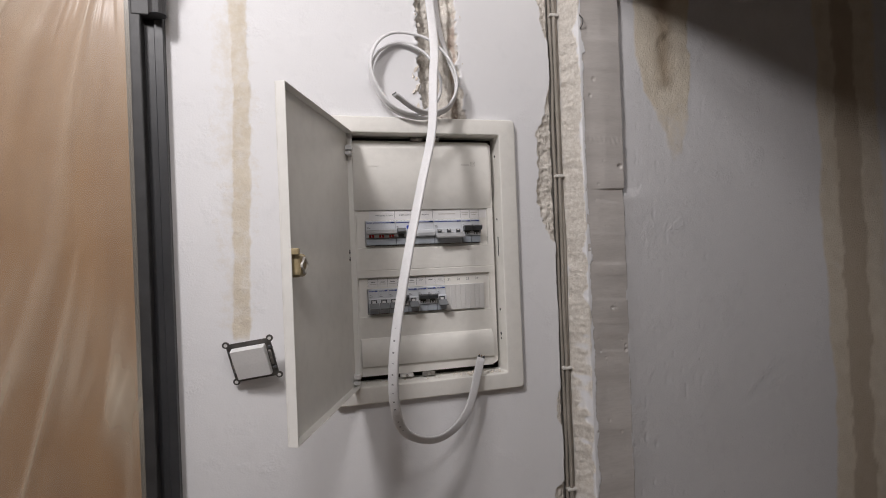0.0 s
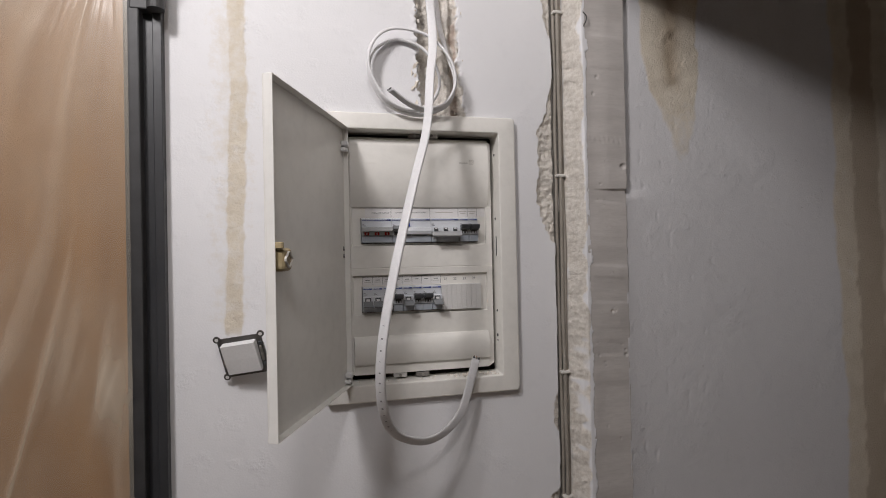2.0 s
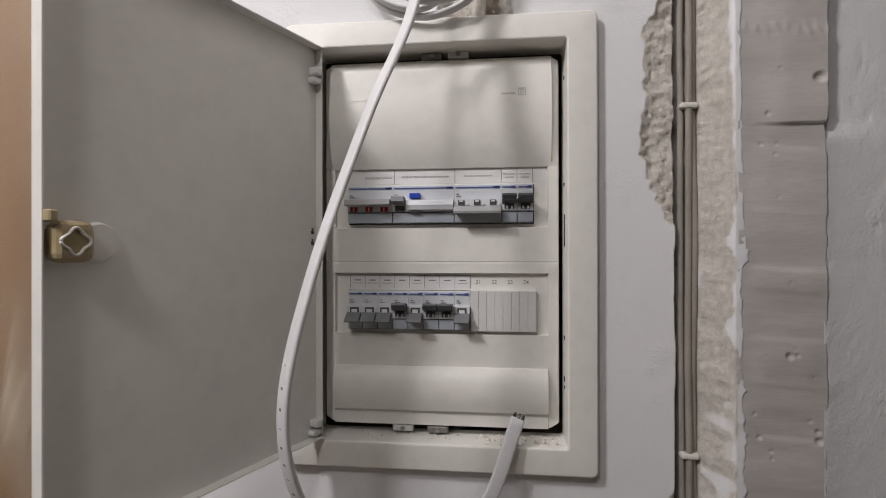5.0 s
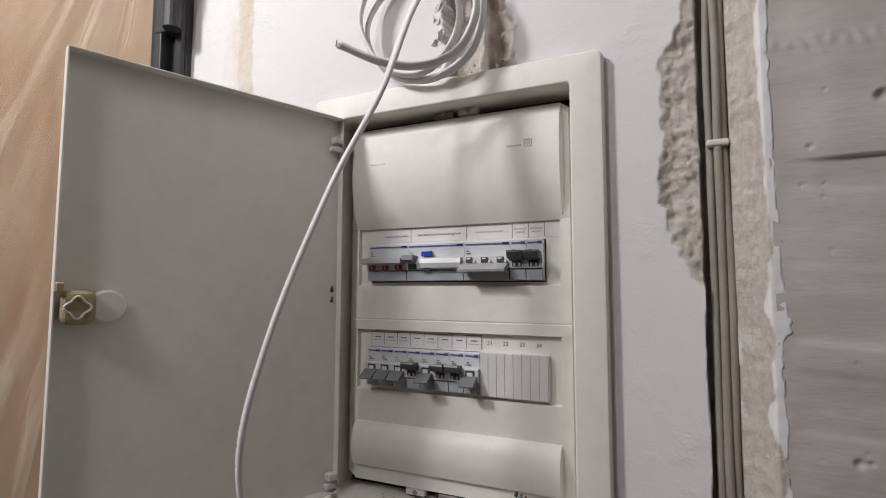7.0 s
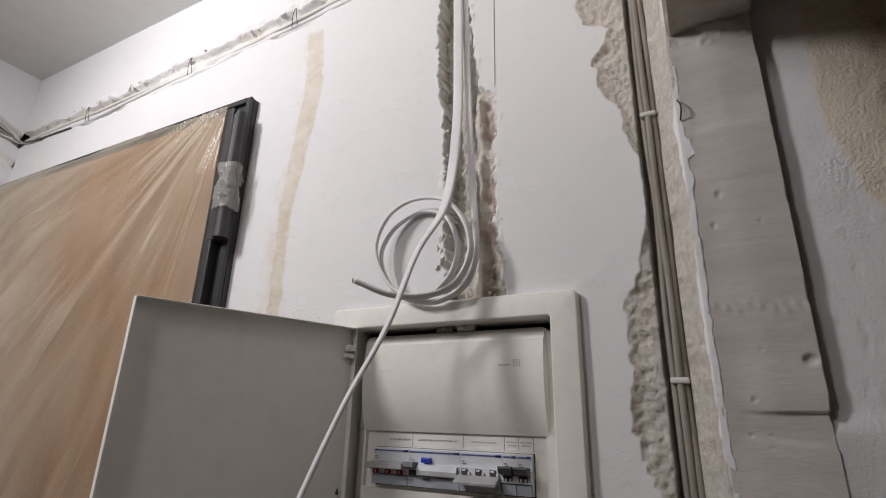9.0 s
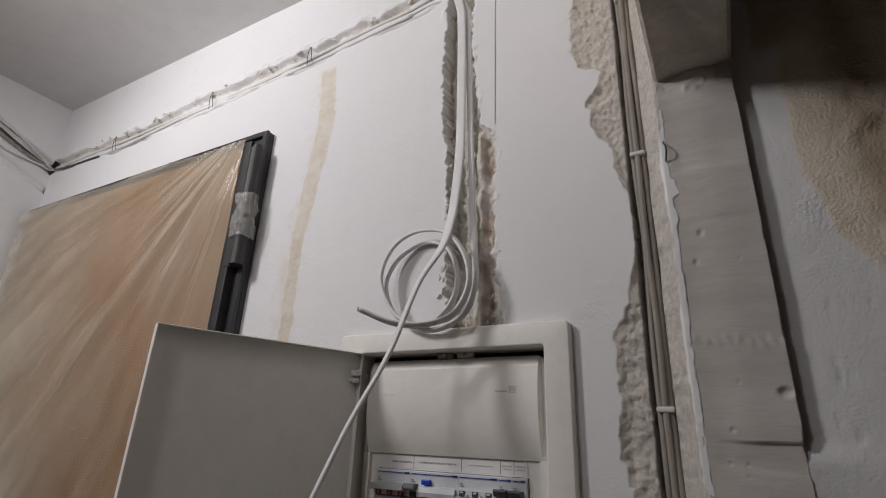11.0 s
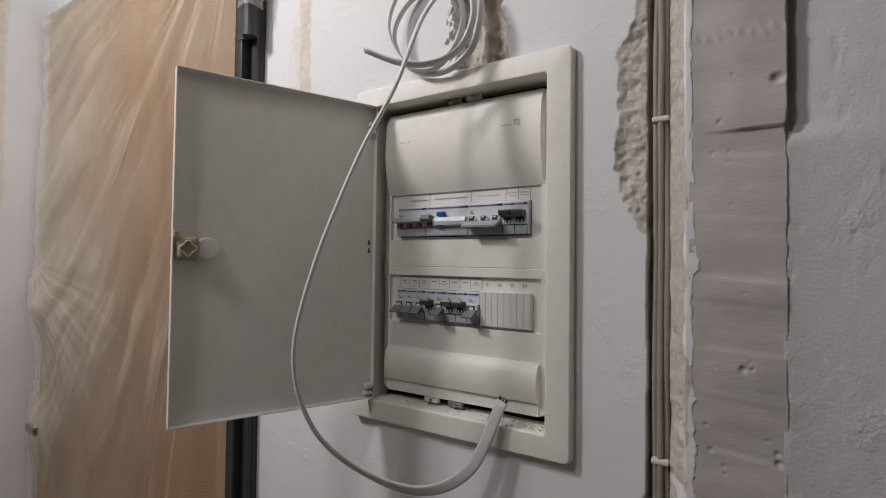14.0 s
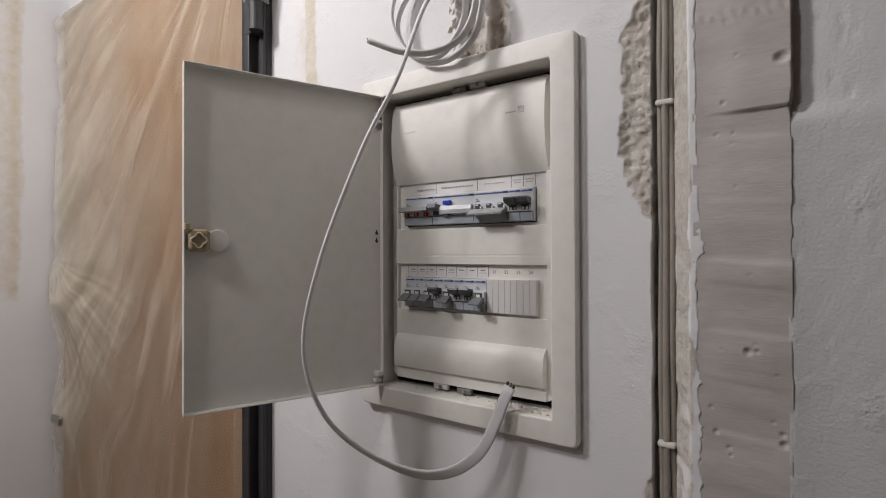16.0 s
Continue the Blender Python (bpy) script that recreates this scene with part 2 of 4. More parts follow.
def sweep(path, wide, width, thick, bm=None, power=0.55, sides=14):
    """A flat or round cable along a path; wide gives the direction of its broad side at each point."""
    bm = bmesh.new() if bm is None else bm
    rings = []
    tang = np.gradient(path, axis=0)
    for p, t, w in zip(path, tang, wide):
        t = Vector(t).normalized()
        w = Vector(w)
        w = (w - t * w.dot(t)).normalized()
        h = t.cross(w)
        ring = []
        for k in range(sides):
            a = 2 * math.pi * k / sides
            cx, cy = math.cos(a), math.sin(a)
            ring.append(bm.verts.new(Vector(p) + w * (width / 2 * math.copysign(abs(cx) ** power, cx)) + h * (thick / 2 * math.copysign(abs(cy) ** power, cy))))
        rings.append(ring)
    for a, b in zip(rings, rings[1:]):
        for k in range(sides):
            bm.faces.new((a[k], a[(k + 1) % sides], b[(k + 1) % sides], b[k]))
    bm.faces.new(rings[0][::-1]), bm.faces.new(rings[-1])
    bmesh.ops.recalc_face_normals(bm, faces=bm.faces)
    return bm


def lattice(ix, iz, seed):
    h = (ix.astype(np.int64) * 374761393 + iz.astype(np.int64) * 668265263 + seed * 1442695041) & 0xFFFFFFFF
    h = ((h ^ (h >> 13)) * 1274126177) & 0xFFFFFFFF
    return ((h ^ (h >> 16)) & 0xFFFF) / 32767.5 - 1.0


def waves(x, z, size, seed=0, octaves=1):
    """Smooth random relief in -1..1, with bumps about as wide as size."""
    total, amp, norm = 0.0, 1.0, 0.0
    for o in range(octaves):
        u, v = np.asarray(x) / size * 2 ** o + 100.3, np.asarray(z) / size * 2 ** o + 57.7
        i, j = np.floor(u), np.floor(v)
        fu, fv = u - i, v - j
        fu, fv = fu * fu * (3 - 2 * fu), fv * fv * (3 - 2 * fv)
        a, b = lattice(i, j, seed + o), lattice(i + 1, j, seed + o)
        c, d = lattice(i, j + 1, seed + o), lattice(i + 1, j + 1, seed + o)
        total = total + amp * ((a * (1 - fu) + b * fu) * (1 - fv) + (c * (1 - fu) + d * fu) * fv)
        norm += amp
        amp *= 0.55
    return total / norm


def step(x, a, b):
    u = np.clip((x - a) / (b - a), 0, 1)
    return u * u * (3 - 2 * u)


def relief(name, xs, zs, shape, keep, material, blocks=()):
    """A wall face as a fine relief of x and z (y is depth), with plain blocks behind it for the wall's body."""
    X, Z = np.meshgrid(xs, zs)
    Y, layers = shape(X, Z)
    nx, nz = len(xs), len(zs)
    co = np.stack([X, Y, Z], -1).reshape(-1, 3)
    i, j = np.meshgrid(np.arange(nx - 1), np.arange(nz - 1))
    a = (j * nx + i)[keep((X[:-1, :-1] + X[1:, 1:]) / 2, (Z[:-1, :-1] + Z[1:, 1:]) / 2)]
    quads = np.stack([a, a + 1, a + nx + 1, a + nx], -1)
    extra, faces = [], []
    for x0, x1, y0, y1, z0, z1 in blocks:
        k = len(co) + len(extra)
        extra += [(x, y, z) for x in (x0, x1) for y in (y0, y1) for z in (z0, z1)]
        faces += [[k + n for n in f] for f in ((0, 1, 3, 2), (4, 6, 7, 5), (0, 4, 5, 1), (2, 3, 7, 6), (0, 2, 6, 4), (1, 5, 7, 3))]
    if extra:
        co = np.vstack([co, extra])
        quads = np.vstack([quads, faces])
    me = bpy.data.meshes.new(name)
    me.vertices.add(len(co)), me.loops.add(len(quads) * 4), me.polygons.add(len(quads))
    me.vertices.foreach_set("co", co.ravel())
    me.loops.foreach_set("vertex_index", quads.ravel().astype(np.int32))
    me.polygons.foreach_set("loop_start", np.arange(len(quads), dtype=np.int32) * 4)
    me.update(calc_edges=True)
    me.validate()
    for key, values in layers.items():
        full = np.zeros(len(co))
        full[:X.size] = np.clip(values, 0, 1).ravel()
        me.attributes.new(key, "FLOAT", "POINT").data.foreach_set("value", full)
    me.materials.append(M[material])
    me.polygons.foreach_set("use_smooth", [n < len(a) for n in range(len(quads))])
    return new(name, me)


def lines(*spans):
    """Grid lines: (from, to, pitch) spans joined."""
    out = []
    for a, b, d in spans:
        out += list(np.linspace(a, b, max(2, int(round((b - a) / d)) + 1)))[:-1]
    return np.array(out + [spans[-1][1]])


# ---- the wall with the panel ----
LEFT, CEIL = -1.345, 2.55
DOOR_R, DOOR_T = -0.408, 2.201


def table(z, pairs):
    return np.interp(z, [p[0] for p in pairs], [p[1] for p in pairs])


def horizontal_chase(x):
    return table(x, [(-1.35, 2.347), (-0.98, 2.337), (-0.70, 2.352), (-0.45, 2.36), (-0.29, 2.369), (-0.1, 2.383), (0.03, 2.405)])


def north_shape(X, Z):
    fine = waves(X, Z, 0.012, 3, 4)
    jag = waves(X, Z, 0.018, 5, 3)
    Y = 0.0009 * waves(X, Z, 0.25, 1, 3) + 0.0002 * waves(X, Z, 0.02, 2, 2)
    raw, beige, wet_and_shade = np.zeros_like(X), np.zeros_like(X), np.zeros_like(X)

    # open chase above the panel
    lo = table(Z, [(1.76, -0.004), (1.80, 0.004), (1.87, -0.004), (1.95, -0.004), (2.07, -0.010), (2.09, -0.016), (2.2, -0.023), (2.42, -0.020)])
    hi = table(Z, [(1.76, 0.084), (1.80, 0.079), (1.87, 0.072), (1.95, 0.072), (2.075, 0.070), (2.09, 0.048), (2.2, 0.033), (2.42, 0.031)])
    lo, hi = lo + 0.005 * jag + 0.005 * waves(X, Z, 0.006, 7, 2), hi + 0.005 * waves(X, Z, 0.02, 8, 3) + 0.005 * waves(X, Z, 0.006, 10, 2)
    inside = step(X, lo, lo + 0.003) * (1 - step(X, hi - 0.003, hi)) * step(Z, 1.764, 1.772) * (1 - step(Z, 2.40, 2.412))
    slot = 1 - 0.62 * step(X, 0.034, 0.040) * (1 - step(Z, 2.08, 2.10))
    rib = np.exp(-((X - 0.052 - 0.004 * waves(X, Z, 0.05, 12)) / 0.004) ** 2) * (1 - step(Z, 2.06, 2.09)) * 0.010
    Y = Y + inside * (0.021 * slot + 0.006 * fine + 0.005 * waves(X, Z, 0.03, 9, 2) - rib)
    lip = step(X, lo - 0.010, lo) * (1 - step(X, hi, hi + 0.010)) * step(Z, 1.77, 1.78) * (1 - step(Z, 2.36, 2.38)) * (1 - inside)
    Y = Y - lip * np.clip(waves(X, Z, 0.014, 21, 3), 0, 1) * 0.0045
    raw = np.maximum(raw, inside * 0.95)
    beige = np.maximum(beige, inside * step(waves(X, Z, 0.04, 33, 2), -0.1, 0.5) * 0.5)
    low_end = (1 - step(Z, 1.785, 1.80)) * (1 - step(X, 0.028, 0.036)) + 0.9 * step(X, 0.050, 0.056) * (1 - step(X, 0.066, 0.070)) * step(waves(X, Z, 0.03, 34, 2), -0.25, 0.15) * (1 - step(Z, 2.06, 2.08))
    brick = inside * np.clip(low_end, 0, 1) * (0.55 + 0.35 * waves(X, Z, 0.012, 35, 2))
    # deep left side of the chase: its shade is coloured in, and it sits lower
    dim = inside * (1 - step(X, lo + 0.012, lo + 0.024)) * step(Z, 1.80, 1.85)
    wet_and_shade = np.maximum(wet_and_shade, 0.35 * dim)
    Y = Y + 0.008 * dim - inside * 0.006 * step(X, 0.040, 0.043) * (1 - step(X, 0.049, 0.052)) * (1 - step(Z, 2.06, 2.08)) * (0.7 + 0.6 * waves(X, Z, 0.03, 36, 2))

    # chase along the top, roughly filled
    zc = horizontal_chase(X)
    up, down = zc + 0.027 + 0.012 * waves(X, Z * 0, 0.05, 14, 3), zc - 0.020 + 0.008 * waves(X, Z * 0, 0.05, 15, 3)
    run = (1 - step(Z, up - 0.003, up)) * step(Z, down, down + 0.003) * (1 - step(X, 0.02, 0.03))
    bare_top = step(Z, up - 0.016, up - 0.012)
    Y = Y + run * (0.006 + 0.007 * bare_top + 0.003 * waves(X, Z, 0.05, 18, 2) + 0.004 * bare_top * waves(X, Z, 0.008, 19, 2))
    crack = np.exp(-((Z - down - 0.004) / 0.004) ** 2) * (1 - step(X, -0.02, 0.0)) * step(waves(X, Z * 0, 0.09, 16, 2), -0.25, 0.1)
    Y = Y + crack * 0.016
    smear = (1 - step(Z, up + 0.012, up + 0.022)) * step(Z, up - 0.004, up + 0.002) * (1 - step(X, 0.0, 0.02))
    Y = Y - smear * np.clip(waves(X, Z, 0.030, 17, 3), 0, 1) * 0.010
    raw = np.maximum(raw, run * (0.12 + 0.75 * bare_top * step(waves(X, Z * 0, 0.14, 20, 2), -0.5, 0.0)))
    raw = np.maximum(raw, smear * np.clip(waves(X, Z, 0.035, 17, 3), 0, 1) * 0.2)

    # filled chase down to the switch
    c = table(Z, [(1.40, -0.313), (1.8, -0.300), (1.95, -0.302), (2.19, -0.272), (2.33, -0.285)])
    bw = table(Z, [(1.9, 0.011), (2.15, 0.018), (2.3, 0.016)])
    band = step(X, c - bw - 0.005 + 0.004 * jag, c - bw + 0.004 * jag) * (1 - step(X, c + bw + 0.004 * jag, c + bw + 0.005 + 0.004 * jag)) * step(Z, 1.40, 1.42) * (1 - step(Z, 2.31, 2.33))
    halo_w = table(Z, [(1.4, 0.03), (1.75, 0.045), (2.1, 0.028), (2.3, 0.04)])
    halo = np.exp(-((X - c + 0.008) / halo_w) ** 2) * step(Z, 1.39, 1.45) * (1 - step(Z, 2.30, 2.35))
    Y = Y - band * (0.0006 + 0.0016 * np.clip(fine, 0, 1)) * (1 - 0.6 * step(Z, 1.9, 2.1))
    beige = np.maximum(beige, np.maximum(band * table(Z, [(1.7, 0.60), (1.95, 0.54), (2.1, 0.50)]), halo * (0.27 + 0.16 * waves(X, Z, 0.05, 41, 3))))

    # broken plaster beside the cable groove in the corner
    gl, gr = 0.2505 + 0.0015 * waves(X * 0, Z, 0.03, 51, 3), 0.2745 + 0.001 * waves(X * 0, Z, 0.05, 52, 2)
    chip = 1.13 * table(Z + 0.006, [(1.03, 0.0), (1.045, 0.018), (1.09, 0.020), (1.105, 0.0), (1.205, 0.0), (1.22, 0.008), (1.27, 0.004), (1.29, -0.002), (1.555, 0.0), (1.565, 0.008), (1.60, 0.022), (1.64, 0.033), (1.70, 0.030), (1.76, 0.030), (1.80, 0.014),
                     (1.83, 0.010), (1.86, 0.0), (1.93, 0.0), (1.985, 0.012), (2.02, 0.022), (2.05, 0.034), (2.09, 0.036), (2.13, 0.020), (2.15, 0.044), (2.20, 0.052), (2.27, 0.048), (2.32, 0.030), (2.4, 0.012), (2.5, 0.02)])
    cut = gl - chip - (0.009 * waves(X, Z, 0.028, 53, 3) + 0.003 * waves(X, Z, 0.007, 56, 2)) * (chip > 0.003)
    chipped = step(X, cut, cut + 0.002) * (1 - step(X, gl, gl + 0.001)) * (chip > 0.002)
    Y = Y + chipped * (0.25 + 0.75 * step(X, cut, cut + 0.012)) * (0.0050 + 0.0026 * waves(X, Z, 0.010, 54, 3) + 0.0024 * waves(X, Z, 0.0052, 67, 2) + 0.0034 * waves(X * 0.6, Z, 0.026, 55, 2))
    raw = np.maximum(raw, chipped)
    groove = step(X, gl, gl + 0.0015) * (1 - step(X, gr - 0.0015, gr))
    Y = Y + groove * (0.026 + 0.002 * fine)
    raw = np.maximum(raw, groove * 0.8)
    # shade at the back of the cable groove, painted as a darker colour
    wet_and_shade = np.maximum(wet_and_shade, groove)
    # the pier's broken flank and its plaster lip
    flank = step(X, gr - 0.001, gr)
    bare = step(waves(X, Z, 0.045, 57, 3) + 0.5 * step(Z, 1.45, 1.6), -0.35, -0.2) * step(Z, 1.0, 1.1)
    Y = Y - flank * (0.024 * step(X, 0.274, 0.291) + bare * (1 - step(X, 0.2905, 0.2935)) * (0.0045 * waves(X * 0.7, Z, 0.017, 58, 2) + 0.0030 * waves(X, Z, 0.0062, 66, 3)))
    raw = np.maximum(raw, flank * bare * (1 - step(X + 0.0075 * waves(X * 0.3, Z, 0.045, 63, 3), 0.2940, 0.2950)))
    tip = 0.3005 + 0.0016 * waves(X * 0, Z, 0.028, 59, 3) + 0.0012 * waves(X * 0, Z, 0.006, 62, 2) + 0.003 * np.clip(waves(X * 0, Z, 0.09, 60, 2), 0, 1)
    for zc, out, half in ((1.907, 0.017, 0.012), (1.885, 0.006, 0.02), (1.52, 0.0085, 0.009), (1.545, 0.004, 0.012), (1.389, 0.006, 0.012), (1.345, 0.005, 0.022), (1.60, 0.004, 0.02), (1.445, 0.003, 0.02), (1.28, 0.005, 0.03), (1.20, 0.006, 0.02), (1.12, 0.006, 0.03)):
        tip = tip + out * np.exp(-((Z - zc) / half) ** 2) * (0.6 + 0.8 * waves(X * 0, Z, 0.006, 64, 3) + 0.4 * waves(X, Z, 0.004, 65, 2))
    on = step(X, 0.288, 0.291)
    Y = Y - on * (0.0129 * step(X, 0.289, 0.2945) + 0.0007 * waves(X, Z, 0.012, 61, 2))
    Y = np.where(X > tip, np.minimum(Y + (X - tip) * 4, -0.026), Y)
    return Y, {"raw": raw, "beige": beige, "wet_and_shade": wet_and_shade, "brick": brick}


def north_keep(x, z):
    door = (x < DOOR_R) & (z < DOOR_T)
    panel = (np.abs(x) < 0.145) & (z > 1.305) & (z < 1.762)
    return ~(door | panel)


north = relief("wall_north",
               lines((LEFT, DOOR_R, 0.006), (DOOR_R, -0.36, 0.01), (-0.36, -0.24, 0.0022), (-0.24, -0.145, 0.008), (-0.145, -0.03, 0.006), (-0.03, 0.09, 0.0017),
                     (0.09, 0.145, 0.006), (0.145, 0.19, 0.005), (0.19, 0.32, 0.0013)),
               lines((0.0, 0.95, 0.05), (0.95, 1.305, 0.0024), (1.305, 1.762, 0.0019), (1.762, DOOR_T, 0.0019), (DOOR_T, 2.43, 0.0021), (2.43, CEIL, 0.006)),
               north_shape, north_keep, "wall",
               [(LEFT - 0.1, -0.145, 0.05, 0.2, DOOR_T, CEIL), (DOOR_R, -0.145, 0.05, 0.2, 0, DOOR_T), (-0.145, 0.145, 0.05, 0.2, 0, 1.305), (-0.145, 0.145, 0.05, 0.2, 1.762, CEIL), (0.145, 0.37, 0.05, 0.2, 0, CEIL)])
tagged(north, "white painted wall with open cable chases and broken plaster", "wall", kind="structure")


# ---- the stub of a removed partition: grey strip and lintel ----
PITS = [(0.322, 1.853, 0.004), (0.314, 1.822, 0.0035), (0.353, 1.820, 0.002), (0.343, 1.424, 0.0042), (0.350, 1.425, 0.0025), (0.348, 1.431, 0.0018), (0.369, 1.352, 0.003), (0.370, 1.343, 0.004),
        (0.362, 1.362, 0.002), (0.316, 1.345, 0.003), (0.312, 1.368, 0.002), (0.327, 1.332, 0.0022), (0.328, 1.325, 0.0018), (0.324, 1.657, 0.0028), (0.335, 1.70, 0.002), (0.318, 1.628, 0.002), (0.332, 1.628, 0.0018),
        (0.331, 1.618, 0.0016), (0.345, 1.495, 0.0018), (0.321, 1.424, 0.0016), (0.365, 1.405, 0.0016), (0.354, 1.405, 0.0014), (0.334, 1.577, 0.0016), (0.330, 1.215, 0.0028), (0.355, 1.19, 0.003), (0.36, 1.16, 0.002), (0.33, 1.11, 0.002)]


def strip_shape(X, Z):
    slant = Z + 0.07 * (X - 0.34)
    Y = -0.0365 + step(X, 0.302, 0.328) * (1 - 0.6 * step(X, 0.355, 0.376)) * (0.0016 * waves(X * 0.12, slant, 0.045, 71, 3) + 0.0019 * waves(X * 0.1, slant, 0.11, 72)) + 0.0003 * waves(X, Z, 0.02, 73, 3)
    for zb, drop in ((1.624, 0.0012), (1.565, 0.0010), (1.508, 0.0022), (1.486, -0.0012), (1.441, 0.0014), (1.395, -0.0010), (1.345, 0.0014), (1.80, 0.0012), (1.87, -0.0014), (1.93, 0.0016)):
        Y = Y + 0.75 * drop * step(X, 0.302, 0.318) * (1 - 0.6 * step(X, 0.355, 0.376)) * (step(slant, zb - 0.004, zb + 0.003) - step(slant, zb + 0.003, zb + 0.05))
    Y = Y - 0.0035 * step(Z, 1.6465 + 0.0012 * waves(X, Z * 0, 0.02, 76, 2), 1.6485 + 0.0012 * waves(X, Z * 0, 0.02, 76, 2)) * step(X, 0.305, 0.345)
    for px, pz, r in PITS:
        r = 0.78 * r
        Y = Y + 0.75 * r * np.exp(-(((X - px) / r) ** 2 + ((Z - pz) / r) ** 2) ** 2)
    ridge = np.exp(-((slant - 1.738 - 0.002 * np.sin(X * 500)) / 0.005) ** 2)
    Y = Y - 0.0009 * ridge * (0.6 + 0.4 * np.sin(X * 700 + Z * 200))
    notch = np.exp(-(((X - 0.3705) / 0.0055) ** 2 + ((Z - 1.690) / 0.0045) ** 2) ** 2)
    Y = Y + 0.0035 * notch
    edge = 0.3775 + 0.0007 * waves(X * 0, Z, 0.03, 74, 3) - 0.0015 * np.exp(-((Z - 1.645) / 0.008) ** 2)
    Y = np.where(X > edge, np.minimum(Y + (X - edge) * 12, -0.012), Y)
    Y = Y - 0.006 * np.clip(waves(X, Z, 0.014, 75, 3), 0, 1) * step(Z, 2.025, 2.035)
    return Y, {}


strip = relief("pier_strip", lines((0.2975, 0.372, 0.0015), (0.372, 0.383, 0.0011)), lines((0.0, 0.95, 0.05), (0.95, 1.3, 0.0025), (1.3, 1.75, 0.0015), (1.75, 2.058, 0.0025)), strip_shape, lambda x, z: x < 9, "concrete")
tagged(strip, "grey rendered strip where a partition was cut away", "wall strip", kind="structure")

LINTEL_Z = 2.056


def lintel():
    bm = bmesh.new()
    xs, ys = np.linspace(0.296, 0.380, 22), np.linspace(-0.014, -1.02, 160)
    grid = [[bm.verts.new((x, y, LINTEL_Z + 0.004 * float(waves(x, y, 0.03, 81, 3)) + (0.004 if x in (xs[0], xs[-1]) else 0))) for x in xs] for y in ys]
    for r0, r1 in zip(grid, grid[1:]):
        for k in range(len(xs) - 1):
            bm.faces.new((r0[k], r0[k + 1], r1[k + 1], r1[k]))
    rim = [grid[0], [r[-1] for r in grid], grid[-1][::-1], [r[0] for r in grid][::-1]]
    for side in rim:
        tops = [bm.verts.new((v.co.x, v.co.y, CEIL)) for v in side]
        for k in range(len(side) - 1):
            bm.faces.new((side[k], side[k + 1], tops[k + 1], tops[k]))
    bmesh.ops.recalc_face_normals(bm, faces=bm.faces)
    return bm


tagged(part("lintel", lintel(), "rubble"), "rough plastered lintel over a cleared opening", "lintel", kind="structure")

# ---- wall beyond the opening ----
EAST_Y = -0.0290


def east_shape(X, Z):
    Y = EAST_Y + 0.0012 * waves(X, Z, 0.3, 91, 2) + 0.0003 * waves(X, Z, 0.012, 92, 2)
    Y = Y - np.exp(-np.clip(X - 0.376, 0, 1) / 0.035) * (0.0072 - 0.0110 * step(Z, 1.630, 1.652))
    raw, beige, wet_and_shade = np.zeros_like(X), np.zeros_like(X), np.zeros_like(X)
    wob = 0.012 * waves(X, Z, 0.05, 93, 3)
    # tongue-shaped filler patch
    left = table(Z, [(1.68, 0.505), (1.74, 0.485), (1.79, 0.462), (1.84, 0.436), (1.95, 0.424), (2.10, 0.43)])
    right = table(Z, [(1.68, 0.52), (1.74, 0.520), (1.79, 0.537), (1.84, 0.545), (1.95, 0.540), (2.10, 0.55)])
    tongue = step(X, left + wob - 0.008, left + wob + 0.004) * (1 - step(X, right + wob - 0.004, right + wob + 0.008)) * step(Z, 1.68, 1.74)
    core = np.exp(-((X - 0.482 - 0.5 * wob) / 0.020) ** 2) * step(Z, 1.83, 1.86)
    beige = np.maximum(beige, tongue * (0.42 + 0.38 * step(Z, 1.76, 1.84)))
    wet_and_shade = np.maximum(wet_and_shade, 0.75 * tongue * core)
    Y = Y + tongue * core * 0.004 * waves(X, Z, 0.02, 95, 2) - tongue * 0.0006
    # long filler band
    c = table(Z, [(0.9, 0.945), (1.3, 0.945), (1.6, 0.935), (1.8, 0.93), (2.1, 0.925)])
    w = 0.064 + 0.012 * waves(X, Z, 0.10, 96, 2)
    band = step(X, c - w - 0.008, c - w + 0.008) * (1 - step(X, c + w + 0.03, c + w + 0.06))
    inner = step(X, c - w * 0.25 + wob, c - w * 0.2 + wob) * (1 - step(X, c + w * 0.75 + wob, c + w * 0.85 + wob))
    beige = np.maximum(beige, band * (0.68 + 0.20 * inner))
    wet_and_shade = np.maximum(wet_and_shade, band * inner * 0.55)
    # beige patch by the lintel
    high = step(X, 0.395 + wob, 0.405 + wob) * step(Z, 2.06 + wob, 2.08 + wob)
    beige = np.maximum(beige, 0.8 * high)
    wet_and_shade = np.maximum(wet_and_shade, 0.3 * high)
    # trowel marks
    nicks = step(waves(X * 2.2, Z * 0.7, 0.012, 97, 2), 0.62, 0.75) * (1 - step(X, 0.52, 0.62))
    Y = Y + 0.0018 * nicks
    return Y, {"raw": raw, "beige": beige, "wet_and_shade": wet_and_shade}


tagged(relief("wall_east", lines((0.374, 0.62, 0.003), (0.62, 1.25, 0.006), (1.25, 2.3, 0.06)), lines((0.0, 0.9, 0.06), (0.9, 2.3, 0.005), (2.3, CEIL, 0.03)), east_shape, lambda x, z: x < 9, "wall_rough", [(0.37, 2.3, 0.0, 0.2, 0, CEIL)]),
       "grey-white wall with beige filler patches beyond the opening", "wall", kind="structure")


